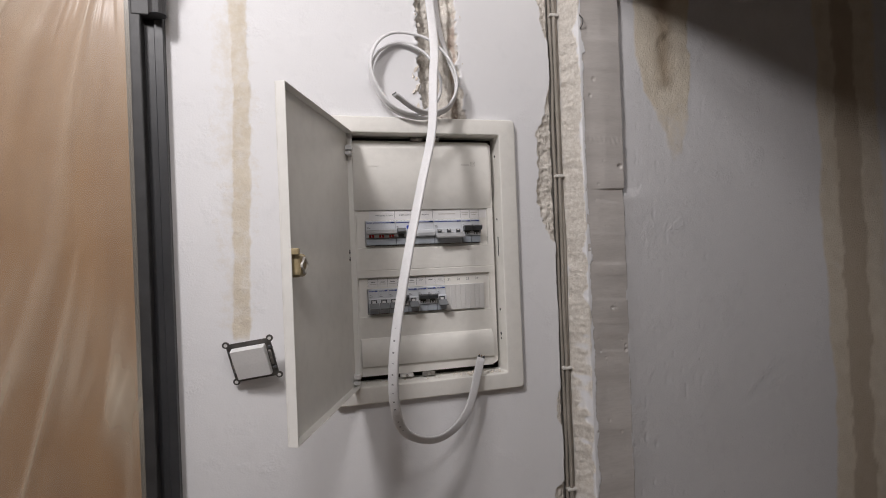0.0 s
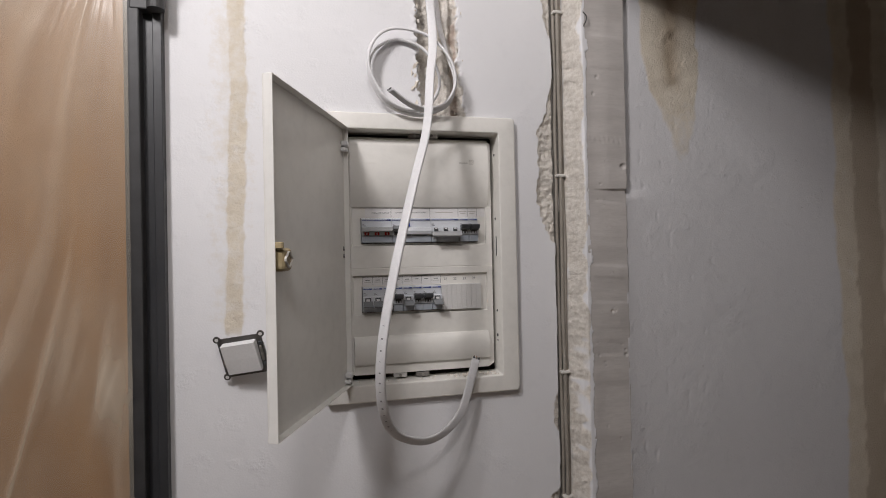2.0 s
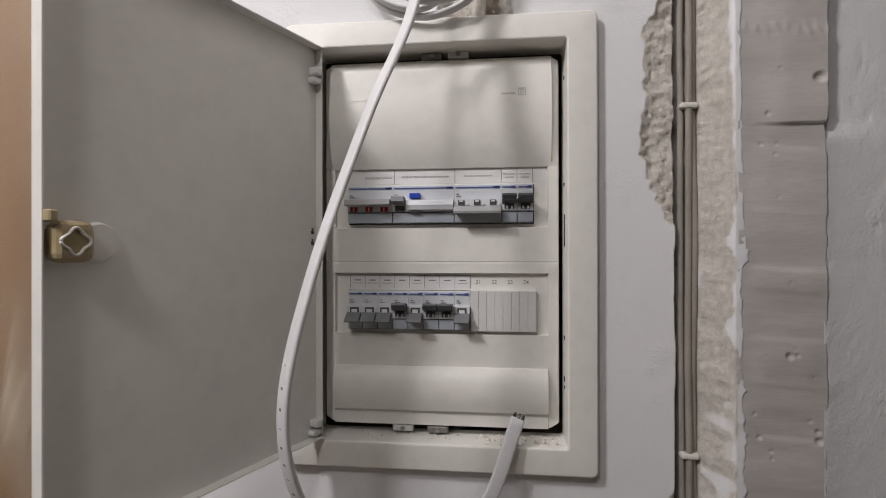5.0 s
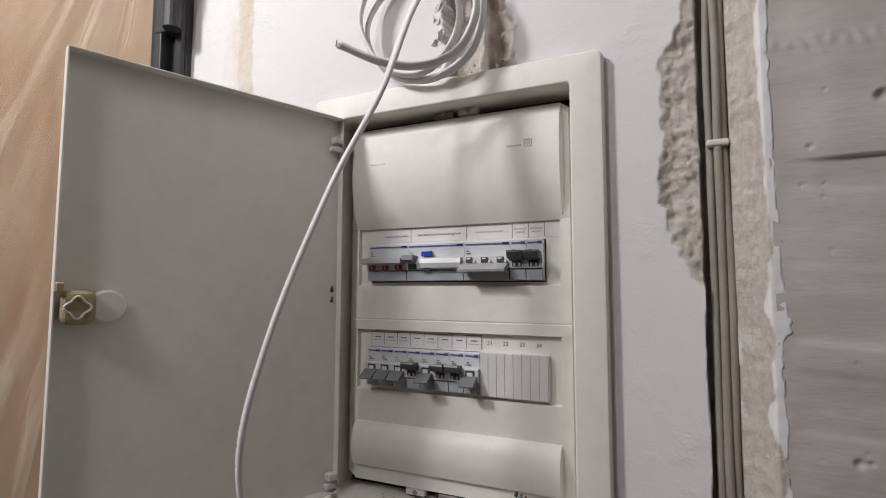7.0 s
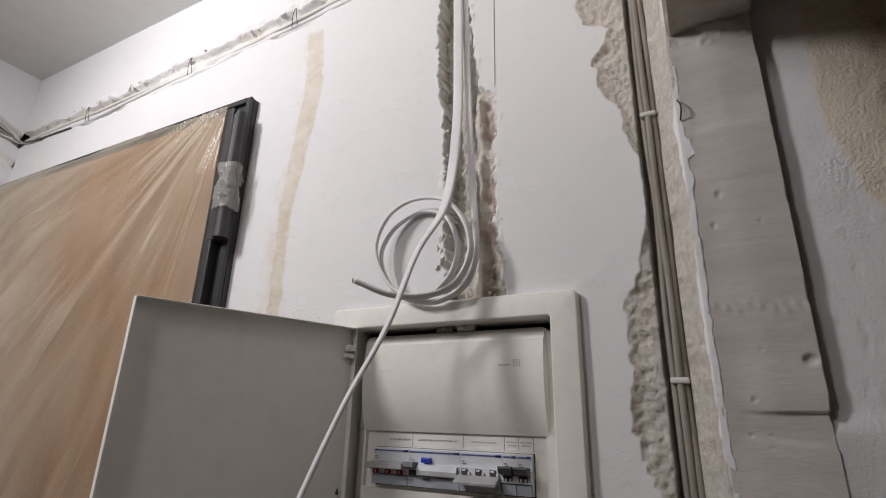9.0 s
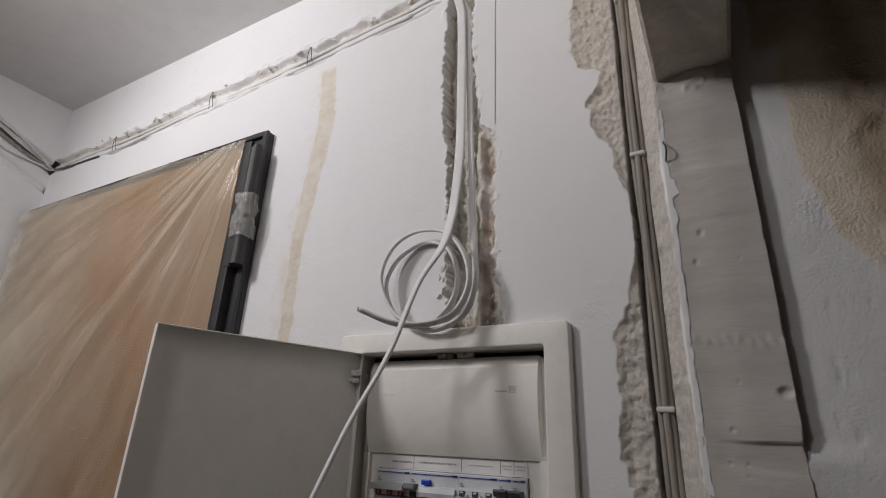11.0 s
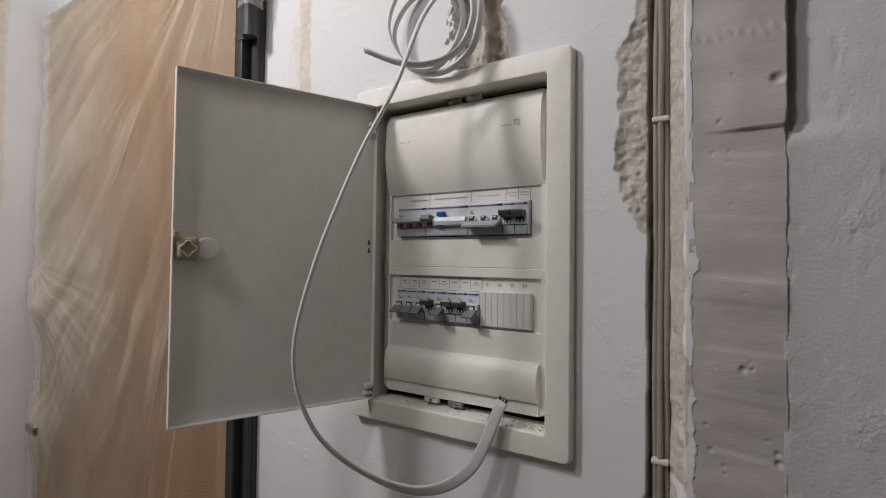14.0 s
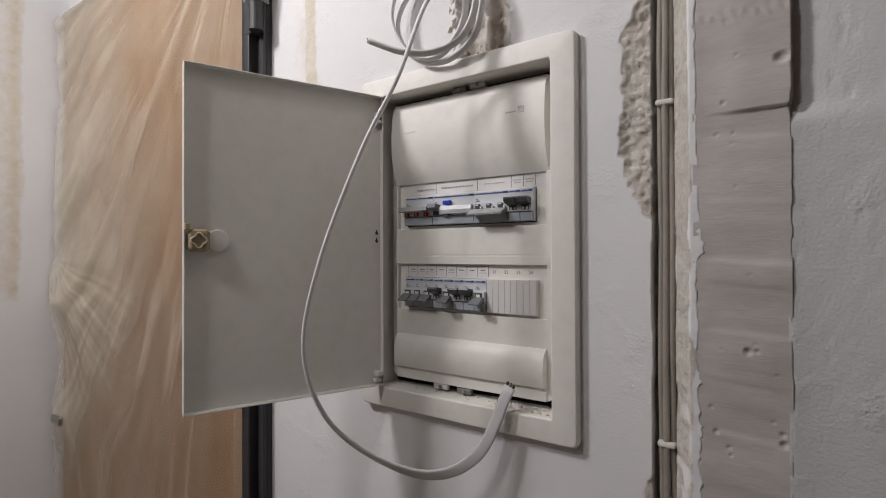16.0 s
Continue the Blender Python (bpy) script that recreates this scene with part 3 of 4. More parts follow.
# ---- the rest of the shell ----
def west_shape(X, Z):
    """Drawn in its own axes: x runs along the wall away from the corner."""
    Y = 0.0010 * waves(X, Z, 0.25, 101, 3)
    raw, beige, wet_and_shade = np.zeros_like(X), np.zeros_like(X), np.zeros_like(X)
    zc = 2.345 + 0.42 * X + 0.004 * waves(X, Z * 0, 0.06, 102, 2)
    run = step(Z, zc - 0.022, zc - 0.016) * (1 - step(Z, zc + 0.016, zc + 0.024)) * (1 - step(X, 0.6, 0.65))
    Y = Y + run * (0.012 + 0.004 * waves(X, Z, 0.012, 103, 3))
    raw = np.maximum(raw, 0.75 * run)
    # chase bed darker than the wall around it
    wet_and_shade = np.maximum(wet_and_shade, 0.35 * run)
    low = step(Z, zc - 0.085, zc - 0.075) * (1 - step(Z, zc - 0.068, zc - 0.06)) * (1 - step(X, 0.6, 0.65))
    Y = Y + low * 0.008
    raw = np.maximum(raw, 0.5 * low)
    wob = 0.02 * waves(X, Z, 0.08, 104, 3)
    col = step(X, 0.098 + wob, 0.115 + wob) * (1 - step(X, 0.25 + wob, 0.28 + wob)) * step(Z, 1.36 + wob, 1.42 + wob) * (1 - step(Z, 2.26, 2.29))
    beige = np.maximum(beige, col * (0.32 + 0.25 * np.exp(-((X - 0.125) / 0.014) ** 2)))
    return Y, {"raw": raw, "beige": beige, "wet_and_shade": wet_and_shade}


west = relief("wall_west", lines((0.0, 0.7, 0.004), (0.7, 2.6, 0.1)), lines((0.0, 1.2, 0.05), (1.2, 2.5, 0.005), (2.5, CEIL, 0.025)), west_shape, lambda x, z: x < 9, "wall", [(-0.2, 2.7, 0.04, 0.18, 0, CEIL)])
west.matrix_world = Matrix.Translation((LEFT, 0, 0)) @ Matrix(((0, -1, 0, 0), (-1, 0, 0, 0), (0, 0, 1, 0), (0, 0, 0, 1)))
tagged(west, "white wall with a cable chase and a beige filler patch", "wall", kind="structure")
# unseen floor and plain walls close the room and bounce warm fill
tagged(part("floor", box(LEFT - 0.15, 2.45, -2.75, 0.3, -0.12, 0.0), "floor"), "unseen floor, toned brown for warm bounce", "floor", kind="structure")
tagged(part("ceiling", box(LEFT - 0.15, 2.45, -2.75, 0.3, CEIL, CEIL + 0.12), "ceiling"), "plain white ceiling", "ceiling", kind="structure")
tagged(part("wall_south", box(LEFT - 0.15, 2.45, -2.75, -2.6, 0, CEIL), "bare"), "unseen plain wall behind the hallway, toned for warm bounce", "wall", kind="structure")
tagged(part("wall_far_east", box(2.3, 2.45, -2.6, 0.2, 0, CEIL), "bare"), "unseen plain end wall, toned for warm bounce", "wall", kind="structure")
tagged(part("wall_partition", box(0.298, 0.378, -2.6, -1.021, 0, CEIL), "bare"), "unseen plain partition wall beside the cleared opening, toned for warm bounce", "wall", kind="structure")

# ---- electrical panel ----
panel = thing("electrical_panel", "ivory flush-mounted distribution board with its door open", "electrical panel")


def panel_frame():
    bm = bmesh.new()
    rings = []
    for gx, gt, gb, y in ((0.1705, 1.7780, 1.2875, 0.002), (0.1705, 1.7780, 1.2875, -0.0085), (0.1699, 1.7774, 1.2881, -0.0108), (0.1686, 1.7761, 1.2894, -0.0121), (0.1668, 1.7743, 1.2912, -0.0125),
                          (0.1405, 1.7515, 1.3150, -0.0125), (0.1394, 1.7504, 1.3164, -0.0120), (0.1388, 1.7498, 1.3172, -0.0108), (0.1385, 1.7495, 1.3175, 0.034)):
        ring = []
        r = 0.007 if gx > 0.165 else 0.0035
        for cx, cz, a0 in ((gx - r, gt - r, 0), (-gx + r, gt - r, 90), (-gx + r, gb + r, 180), (gx - r, gb + r, 270)):
            for k in range(6):
                a = radians(a0 + 90 * k / 5)
                ring.append(bm.verts.new((cx + r * math.cos(a), y, cz + r * math.sin(a))))
        rings.append(ring)
    for a, b in zip(rings, rings[1:]):
        n = len(a)
        for k in range(n):
            bm.faces.new((a[k], a[(k + 1) % n], b[(k + 1) % n], b[k]))
    bmesh.ops.recalc_face_normals(bm, faces=bm.faces)
    return bm


surround = part("frame", panel_frame(), "panel", panel, "ivory surround with rounded edges", smooth=True)
surround.modifiers.new("split", "EDGE_SPLIT").split_angle = radians(14)


def back_box():
    bm = bmesh.new()
    box(-0.145, 0.145, 0.085, 0.09, 1.305, 1.762, bm=bm)
    for x in (-1, 1):
        box(min(x * 0.145, x * 0.1425), max(x * 0.145, x * 0.1425), 0.003, 0.085, 1.305, 1.762, bm=bm)
    box(-0.1425, 0.1425, 0.003, 0.085, 1.305, 1.3145, bm=bm)
    box(-0.1425, 0.1425, 0.003, 0.085, 1.7525, 1.762, bm=bm)
    return bm


part("back_box", back_box(), "box", panel, "dark brown recessed box")

R1, R2 = (1.557, 1.600), (1.4365, 1.480)


def cover():
    """The moulded cover: two bulges, two sunk label bands with device windows."""
    prof = [(1.7425, 0.040), (1.7425, 0.020), (1.7405, 0.0145), (1.736, 0.0115), (1.7285, 0.0100), (1.728, 0.0080), (1.71, 0.0055), (1.69, 0.0042), (1.67, 0.0046), (1.65, 0.0072), (1.635, 0.0112), (1.624, 0.0158), (1.6195, 0.0180), (1.6190, 0.0215),
            (R1[1] + 0.0006, 0.0215), (R1[0] - 0.0014, 0.0215), (1.5525, 0.0215), (1.5515, 0.0165), (1.5135, 0.0160), (1.5130, 0.0166), (1.5120, 0.0166), (1.5115, 0.0160), (1.5005, 0.0160), (1.4995, 0.0215), (R2[1] + 0.0006, 0.0215), (R2[0] - 0.0014, 0.0215), (1.4320, 0.0215), (1.4310, 0.0165),
            (1.3945, 0.0165), (1.3935, 0.0135), (1.388, 0.0085), (1.379, 0.0052), (1.368, 0.0040), (1.356, 0.0050), (1.3465, 0.0085), (1.3460, 0.0125), (1.3290, 0.0130), (1.3280, 0.040)]
    xs = [-0.1340, -0.1335, -0.1320, -0.1262, -0.1245, -0.1215, -0.1205, -0.1085, -0.1062, -0.05, 0.0, 0.05, 0.1062, 0.1085, 0.1205, 0.1215, 0.1245, 0.1262, 0.1320, 0.1335, 0.1340]
    bm = bmesh.new()
    rows = []
    for z, y in prof:
        row = []
        for x in xs:
            a = abs(x)
            yy = y
            if y < 0.04:
                bulge = y < 0.0155 and (z > 1.62 or z < 1.394)
                limit = 0.1250 if z > 1.62 else 0.1210
                if bulge and a > limit:
                    yy = 0.0165
                if 0.0205 < y and a > 0.1205 and z < 1.62:
                    yy = 0.0165
                yy += {0.1320: 0.001, 0.1335: 0.0045, 0.1340: 0.02}.get(round(a, 4), 0.0)
            zz = min(max(z, 1.328 + max(0, a - 0.121) * 0.6), 1.7425 - max(0, a - 0.121) * 0.6)
            row.append(bm.verts.new((x, yy, zz)))
        rows.append(row)
    for i in range(len(rows) - 1):
        zm = (prof[i][0] + prof[i + 1][0]) / 2
        for k in range(len(xs) - 1):
            xm = (xs[k] + xs[k + 1]) / 2
            if R1[0] - 0.001 < zm < R1[1] and abs(xm) < 0.1062:
                continue
            if R2[0] - 0.001 < zm < R2[1] and -0.1062 < xm < 0.1085:
                continue
            bm.faces.new((rows[i][k], rows[i][k + 1], rows[i + 1][k + 1], rows[i + 1][k]))
    bmesh.ops.recalc_face_normals(bm, faces=bm.faces)
    return bm


cov = part("cover", cover(), "panel", panel, "moulded ivory cover with two bulged ends", smooth=True)
edge = cov.modifiers.new("split", "EDGE_SPLIT")
edge.split_angle = radians(35)


# fixing tabs peeping out above and below the cover
def tab(x, z, up, material):
    t = part("fixing_tab", box(x - 0.012, x + 0.012, 0.014, 0.022, z - 0.0042, z + 0.0042, 0.0020), material, panel)
    part("screw", cylinder((x, 0.0142, z + up * 0.0006), (x, 0.0125, z + up * 0.0006), 0.0026, 12), "chrome", t)
    return t


for x, z, up, material in ((-0.008, 1.7455, 1, "zinc"), (0.022, 1.7465, 1, "blank"), (-0.042, 1.3245, -1, "blank"), (-0.002, 1.3235, -1, "zinc")):
    tab(x, z, up, material)

# mounting screws and slots on the right flank of the opening
for z, r in ((1.715, 0.0022), (1.598, 0.002), (1.43, 0.0022), (1.385, 0.0028), (1.376, 0.0016)):
    part("side_hole", cylinder((0.1386, 0.012, z), (0.1378, 0.012, z), r, 12), "black", panel)
part("side_slot", box(0.1376, 0.1386, 0.008, 0.0105, 1.53, 1.565, 0.0008), "black", panel)


def device(x0, modules, row, style):
    """One device on the rail: a stepped body, terminal cover, coloured strip and its toggle."""
    lo, hi = row
    x1 = x0 + modules * 0.0175 - 0.0003
    m = hi - 0.0165
    name = {"main": "main_switch", "rcd": "residual_current_device", "tri": "three_pole_breaker"}.get(style, "circuit_breaker")
    body = part(name, prism([(0.05, lo), (0.0165, lo), (0.0140, lo + 0.0125), (0.0085, lo + 0.0130), (0.0085, m - 0.0005), (0.0150, m), (0.0140, hi - 0.001), (0.0150, hi), (0.05, hi)], x0, x1), "module", panel)
    part("terminal_cover", prism([(0.0163, lo + 0.0004), (0.0118, lo + 0.0006), (0.0104, lo + 0.0113), (0.0138, lo + 0.0122)], x0 + 0.0004, x1 - 0.0004), "clear", body, "smoky clear terminal cover")
    part("stripe", box(x0 + 0.0012, x1 - (0.0012 if modules > 1 else 0.006), 0.0133, 0.0142, hi - 0.0040, hi - 0.0029), "blue", body, "dark blue printed stripe")
    part("print", box(x1 - min(0.0085, modules * 0.006), x1 - 0.0014, 0.0133, 0.0143, hi - 0.0044, hi - 0.0022), "blue", body)
    part("marking", box(x0 + 0.002, x0 + 0.0075, 0.0138, 0.0146, m + 0.0030, m + 0.0037), "ink", body)
    part("marking", box(x0 + 0.002, x0 + 0.0050, 0.0138, 0.0147, m + 0.0055, m + 0.0062), "ink", body)
    zc = (lo + 0.0130 + m) / 2
    if style in ("up", "down"):
        part("slot", box(x0 + 0.0035, x1 - 0.0035, 0.0078, 0.009, zc - 0.0052, zc + 0.0052), "dark", body)
    if style == "up":
        part("toggle", prism([(0.010, m - 0.0065), (-0.0020, m - 0.0030), (-0.0042, m + 0.0022), (-0.0030, m + 0.0042), (0.010, m + 0.0028)], x0 + 0.0008, x1 - 0.0008), "dark", body, "dark grey toggle switched up")
        for k in (0.3, 0.6):
            part("window", box(x0 + 0.0175 * k, x0 + 0.0175 * k + 0.002, 0.0070, 0.0080, zc - 0.0050, zc - 0.0015), "module", body)
    elif style == "down":
        part("window", box(x0 + 0.0055, x1 - 0.0055, 0.0068, 0.0080, zc - 0.001, zc + 0.0032), "white", body)
        part("toggle", prism([(0.010, zc - 0.0005), (0.0060, zc - 0.0005), (-0.0065, zc - 0.0090), (-0.0055, zc - 0.0104), (0.010, zc - 0.0052)], x0 + 0.0006, x1 - 0.0006), "grey", body, "grey toggle switched down")
    elif style == "main":
        part("toggle", prism([(0.010, m - 0.0045), (-0.0015, m - 0.0075), (-0.0040, m - 0.0062), (-0.0035, m - 0.0006), (0.010, m + 0.0008)], x0 + 0.0004, x1 - 0.0004), "mid", body, "wide grey rocker bar over three poles")
        for k in range(3):
            c = x0 + 0.0175 * (k + 0.48)
            part("indicator", box(c - 0.0042, c + 0.0042, 0.0068, 0.0082, zc - 0.0068, zc - 0.0015, 0.0004, 1), "red", body, "red position window")
            part("mark", box(c - 0.0006, c + 0.0006, 0.0060, 0.0069, zc - 0.0060, zc - 0.0024), "white", body)
    elif style == "tri":
        part("toggle", prism([(0.010, zc - 0.0015), (0.0050, zc - 0.0015), (-0.0080, zc - 0.0082), (-0.0075, zc - 0.0105), (0.010, zc - 0.0062)], x0 + 0.0003, x1 - 0.0003), "mid", body, "grey linked toggle switched down")
        for k in range(3):
            c = x0 + 0.0175 * (k + 0.5)
            part("window", box(c - 0.0040, c + 0.0030, 0.0062, 0.0086, zc - 0.0008, zc + 0.0052), "dark", body)
            part("mark", box(c - 0.0026, c + 0.0016, 0.0056, 0.0063, zc + 0.0030, zc + 0.0046), "white", body)
            part("pivot", box(c + 0.0045, c + 0.0068, 0.0050, 0.0086, zc - 0.0008, zc + 0.0020), "white", body)
    elif style == "rcd":
        part("toggle", prism([(0.010, m - 0.0050), (-0.0018, m - 0.0052), (-0.0040, m - 0.0030), (-0.0030, m + 0.0024), (0.010, m + 0.0016)], x0 + 0.0010, x0 + 0.0150), "grey", body, "grey toggle switched up")
        part("slot", box(x0 + 0.0035, x0 + 0.0140, 0.0078, 0.0089, zc - 0.0066, zc - 0.0005), "dark", body)
        part("test_button", box(x0 + 0.0195, x0 + 0.0315, 0.0085, 0.0145, m + 0.0012, m + 0.0072, 0.0008), "button", body, "bright blue test button")
        part("blank_bar", prism([(0.0086, zc - 0.0062), (0.0045, zc - 0.0052), (0.0030, zc), (0.0045, zc + 0.0050), (0.0086, zc + 0.0060)], x0 + 0.0165, x1 - 0.0004), "module", body, "rounded pale filler bar")
        part("slot", box(x0 + 0.022, x0 + 0.032, 0.0060, 0.0090, zc - 0.0082, zc - 0.0064), "dark", body)
    return body


device(-0.105, 3, R1, "main")
device(-0.0525, 4, R1, "rcd")
device(0.0175, 3, R1, "tri")
device(0.070, 1, R1, "up")
device(0.0875, 1, R1, "up")
for n, style in enumerate(("down", "down", "down", "up", "down", "up", "up", "down")):
    device(-0.105 + 0.0175 * n, 1, R2, style)


plate_back = part("blanking_plate", box(0.0352, 0.1086, 0.0150, 0.03, R2[0] - 0.0016, R2[1] + 0.0008), "blank", panel, "ribbed white blanking plate")
for k in range(8):
    part("rib", box(0.0355 + k * 0.00912, 0.0355 + k * 0.00912 + 0.0089, 0.0138, 0.0152, R2[0] - 0.0012, R2[1] + 0.0006, 0.0004, 1), "blank", plate_back)


def words(text, size, m, material, parent, name="lettering"):
    cu = bpy.data.curves.new(name, "FONT")
    cu.body, cu.size, cu.align_x, cu.align_y, cu.extrude = text, size, "CENTER", "CENTER", 0.00006
    tmp = bpy.data.objects.new(name, cu)
    scene.collection.objects.link(tmp)
    bpy.context.view_layer.update()
    me = bpy.data.meshes.new_from_object(tmp.evaluated_get(bpy.context.evaluated_depsgraph_get()))
    bpy.data.objects.remove(tmp)
    me.materials.clear()
    me.materials.append(M[material])
    me.transform(m)
    ob = new(name, me)
    ob.parent = parent
    return ob


def front(x, y, z):
    return pose(x, y, z, 90, 0, 0)


# paper legends with their cell lines
legend = part("legend_strip", box(-0.098, 0.1215, 0.0210, 0.0217, 1.6025, 1.6182), "paper", panel, "white printed paper legend")
for x in (-0.0525, 0.0175, 0.070, 0.0875, 0.105):
    part("cell_line", box(x - 0.00025, x + 0.00025, 0.0207, 0.0211, 1.6028, 1.6178), "ink", legend)
words("WYŁĄCZNIK GŁÓWNY", 0.0030, front(-0.071, 0.0208, 1.6095), "ink", legend)
words("ZABEZPIECZENIE RÓŻNICOWO PRĄDOWE", 0.0028, front(-0.017, 0.0208, 1.6100), "ink", legend)
for x0, x1, z in ((0.028, 0.060, 1.6105), (0.072, 0.0855, 1.6120), (0.074, 0.084, 1.6085), (0.0895, 0.103, 1.6120), (0.0915, 0.101, 1.6085)):
    part("printed_line", box(x0, x1, 0.0207, 0.0211, z - 0.0007, z + 0.0007), "faint", legend)
legend2 = part("legend_strip", box(-0.1045, 0.0345, 0.0210, 0.0217, 1.4830, 1.4975), "paper", panel, "white printed paper legend")
for n in range(9):
    x = -0.1045 + n * 0.0174
    part("cell_line", box(x - 0.0002, x + 0.0002, 0.0207, 0.0211, 1.4832, 1.4973), "ink", legend2)
    if n < 8:
        part("printed_line", box(x + 0.005, x + 0.0125, 0.0207, 0.0211, 1.4912, 1.4924), "ink", legend2)
        if n not in (3, 5, 6):
            part("printed_line", box(x + 0.003, x + 0.0145, 0.0207, 0.0211, 1.4878, 1.4888), "faint", legend2)
part("top_line", box(-0.1045, 0.0345, 0.0207, 0.0211, 1.4972, 1.4977), "ink", legend2)
for n in range(4):
    words(str(21 + n), 0.0062, front(0.044 + 0.0178 * n, 0.0213, 1.4900), "ink", panel, "number")
# maker's mark on the upper bulge, drawn as plain shapes
mark = part("moulded_mark", box(0.070, 0.0855, 0.0043, 0.0060, 1.6970, 1.6985), "faint", panel, "small moulded mark")
for a, b in ((0.0075, 0.0006), (0.0035, 0.0005)):
    for s in (-1, 1):
        part("square", box(0.0925 - a / 2, 0.0925 + a / 2, 0.0043, 0.0060, 1.6995 + s * a / 2 - b / 2, 1.6995 + s * a / 2 + b / 2), "faint", mark)
        part("square", box(0.0925 + s * a / 2 - b / 2, 0.0925 + s * a / 2 + b / 2, 0.0043, 0.0060, 1.6995 - a / 2, 1.6995 + a / 2), "faint", mark)
part("moulded_mark", box(-0.098, -0.079, 0.0040, 0.0058, 1.6940, 1.6965), "panel", panel, "raised maker's mark")

# ---- panel door ----
# local x: from hinge to free edge; local y: towards the inside face; local z: up
HINGE, FREE = Vector((-0.1345, -0.0085, 0)), Vector((-0.2335, -0.2572, 0))
along = (FREE - HINGE).normalized()
inward = Vector((-along.y, along.x, 0))
DOOR = Matrix(((along.x, inward.x, 0, HINGE.x), (along.y, inward.y, 0, HINGE.y), (0, 0, 1, 0), (0, 0, 0, 1)))
DW, DZ0, DZ1 = 0.268, 1.3205, 1.7495


def door_sheet():
    return box(0, DW, -0.0014, 0, DZ0, DZ1, 0.0005, 1)


def on_door(name, bm, material, parent, label="", smooth=False):
    bmesh.ops.transform(bm, matrix=DOOR, verts=bm.verts)
    return part(name, bm, material, parent, label, smooth)


leaf = on_door("panel_door", door_sheet(), "sheet", panel, "ivory sheet-steel door with folded edges")
for x0, x1, z0, z1, f in ((DW - 0.0014, DW, DZ0, DZ1, 0.0115), (0, 0.0014, DZ0, DZ1, 0.009), (0.0014, DW - 0.0014, DZ1 - 0.0014, DZ1, 0.0115), (0.0014, DW - 0.0014, DZ0, DZ0 + 0.0014, 0.0115)):
    on_door("folded_edge", box(x0, x1, 0, f, z0, z1, 0.0004, 1), "sheet", leaf)
for z in (1.722, 1.338):
    on_door("hinge", box(0.003, 0.013, 0.0005, 0.012, z - 0.004, z + 0.004, 0.0015), "white", leaf)
    on_door("hinge", box(0.003, 0.015, 0.0005, 0.010, z - 0.013, z - 0.007, 0.0015), "white", leaf)
for z in (1.546, 1.534):
    on_door("keyhole_slot", cylinder((0.0075, 0.0002, z), (0.0075, 0.0012, z), 0.0022, 12), "dark", leaf)
    on_door("keyhole_slot", box(0.0066, 0.0084, 0.0002, 0.0012, z, z + 0.005), "dark", leaf)
for x in (0.018, 0.245):
    on_door("drain_hole", box(x - 0.004, x + 0.004, 0.004, 0.008, DZ1 - 0.0002, DZ1 + 0.0006, 0.0003, 1), "white", leaf)


def rosette(bm, x, y, z, r, tube):
    """A four-lobed ring standing on the latch."""
    pts = []
    for k in range(49):
        a = 2 * math.pi * k / 48
        rr = r * (1 + 0.16 * math.cos(4 * a))
        pts.append((x + rr * math.cos(a), y, z + rr * math.sin(a)))
    return sweep(np.array(pts), [(0, 1, 0)] * 49, tube * 1.6, tube, bm, 1.0, 8)


latch = on_door("latch", box(0.239, 0.2630, 0.0005, 0.020, 1.5185, 1.5465, 0.006, 3), "latch", leaf, "amber plastic latch block", smooth=False)
on_door("rosette", rosette(bmesh.new(), 0.2525, 0.0210, 1.5325, 0.0078, 0.0020), "clip", latch, "four-lobed pale ring", smooth=True)
on_door("recess", cylinder((0.2525, 0.0196, 1.5325), (0.2525, 0.0203, 1.5325), 0.0070, 20), "latch", latch)
on_door("bolt", box(0.262, 0.2675, 0.010, 0.020, 1.545, 1.553, 0.001, 1), "latch", latch)
on_door("washer", cylinder((0.2290, 0.0005, 1.5325), (0.2290, 0.0050, 1.5325), 0.0145, 28, 0.0125), "sheet", latch, smooth=False)

# ---- loose flat cable in front of the panel ----
CABLE = [(-0.10, 0.003, 2.391), (-0.045, 0.001, 2.398), (-0.010, -0.002, 2.385), (0.006, -0.003, 2.345), (0.011, -0.003, 2.297), (0.014, -0.003, 2.167), (0.016, -0.007, 2.034), (0.017, -0.037, 1.902), (0.002, -0.081, 1.82), (-0.012, -0.114, 1.728),
         (-0.040, -0.147, 1.638), (-0.075, -0.179, 1.511), (-0.095, -0.188, 1.407), (-0.092, -0.160, 1.322), (-0.065, -0.110, 1.263), (-0.004, -0.064, 1.235), (0.052, -0.037, 1.265), (0.087, -0.018, 1.350)]
CABLE_WIDE = [(0.1, 0.2, 1), (0.4, 0.1, 0.9), (0.8, 0, 0.5), (1, 0, 0), (1, 0, 0), (1, 0, 0), (1, 0, 0), (1, -0.3, 0), (0.82, -0.57, 0), (0.75, -0.66, 0),
              (0.72, -0.69, 0), (0.73, -0.68, 0), (0.77, -0.63, 0), (0.84, -0.5, 0.2), (0.65, -0.5, 0.55), (0.15, -0.35, 0.92), (-0.70, -0.15, 0.60), (-0.93, 0.05, 0.35)]
loose = thing("flat_cable", "white flat installation cable hanging loose in front of the panel", "cable")
path, wide = smooth_path(CABLE, 12), smooth_path(CABLE_WIDE, 12)
part("sheath", sweep(path, wide, 0.0150, 0.0052), "cable", loose, smooth=True)
tip, back = Vector(path[-1]), (Vector(path[-1]) - Vector(path[-4])).normalized()
side = Vector(wide[-1])
side = (side - back * side.dot(back)).normalized()
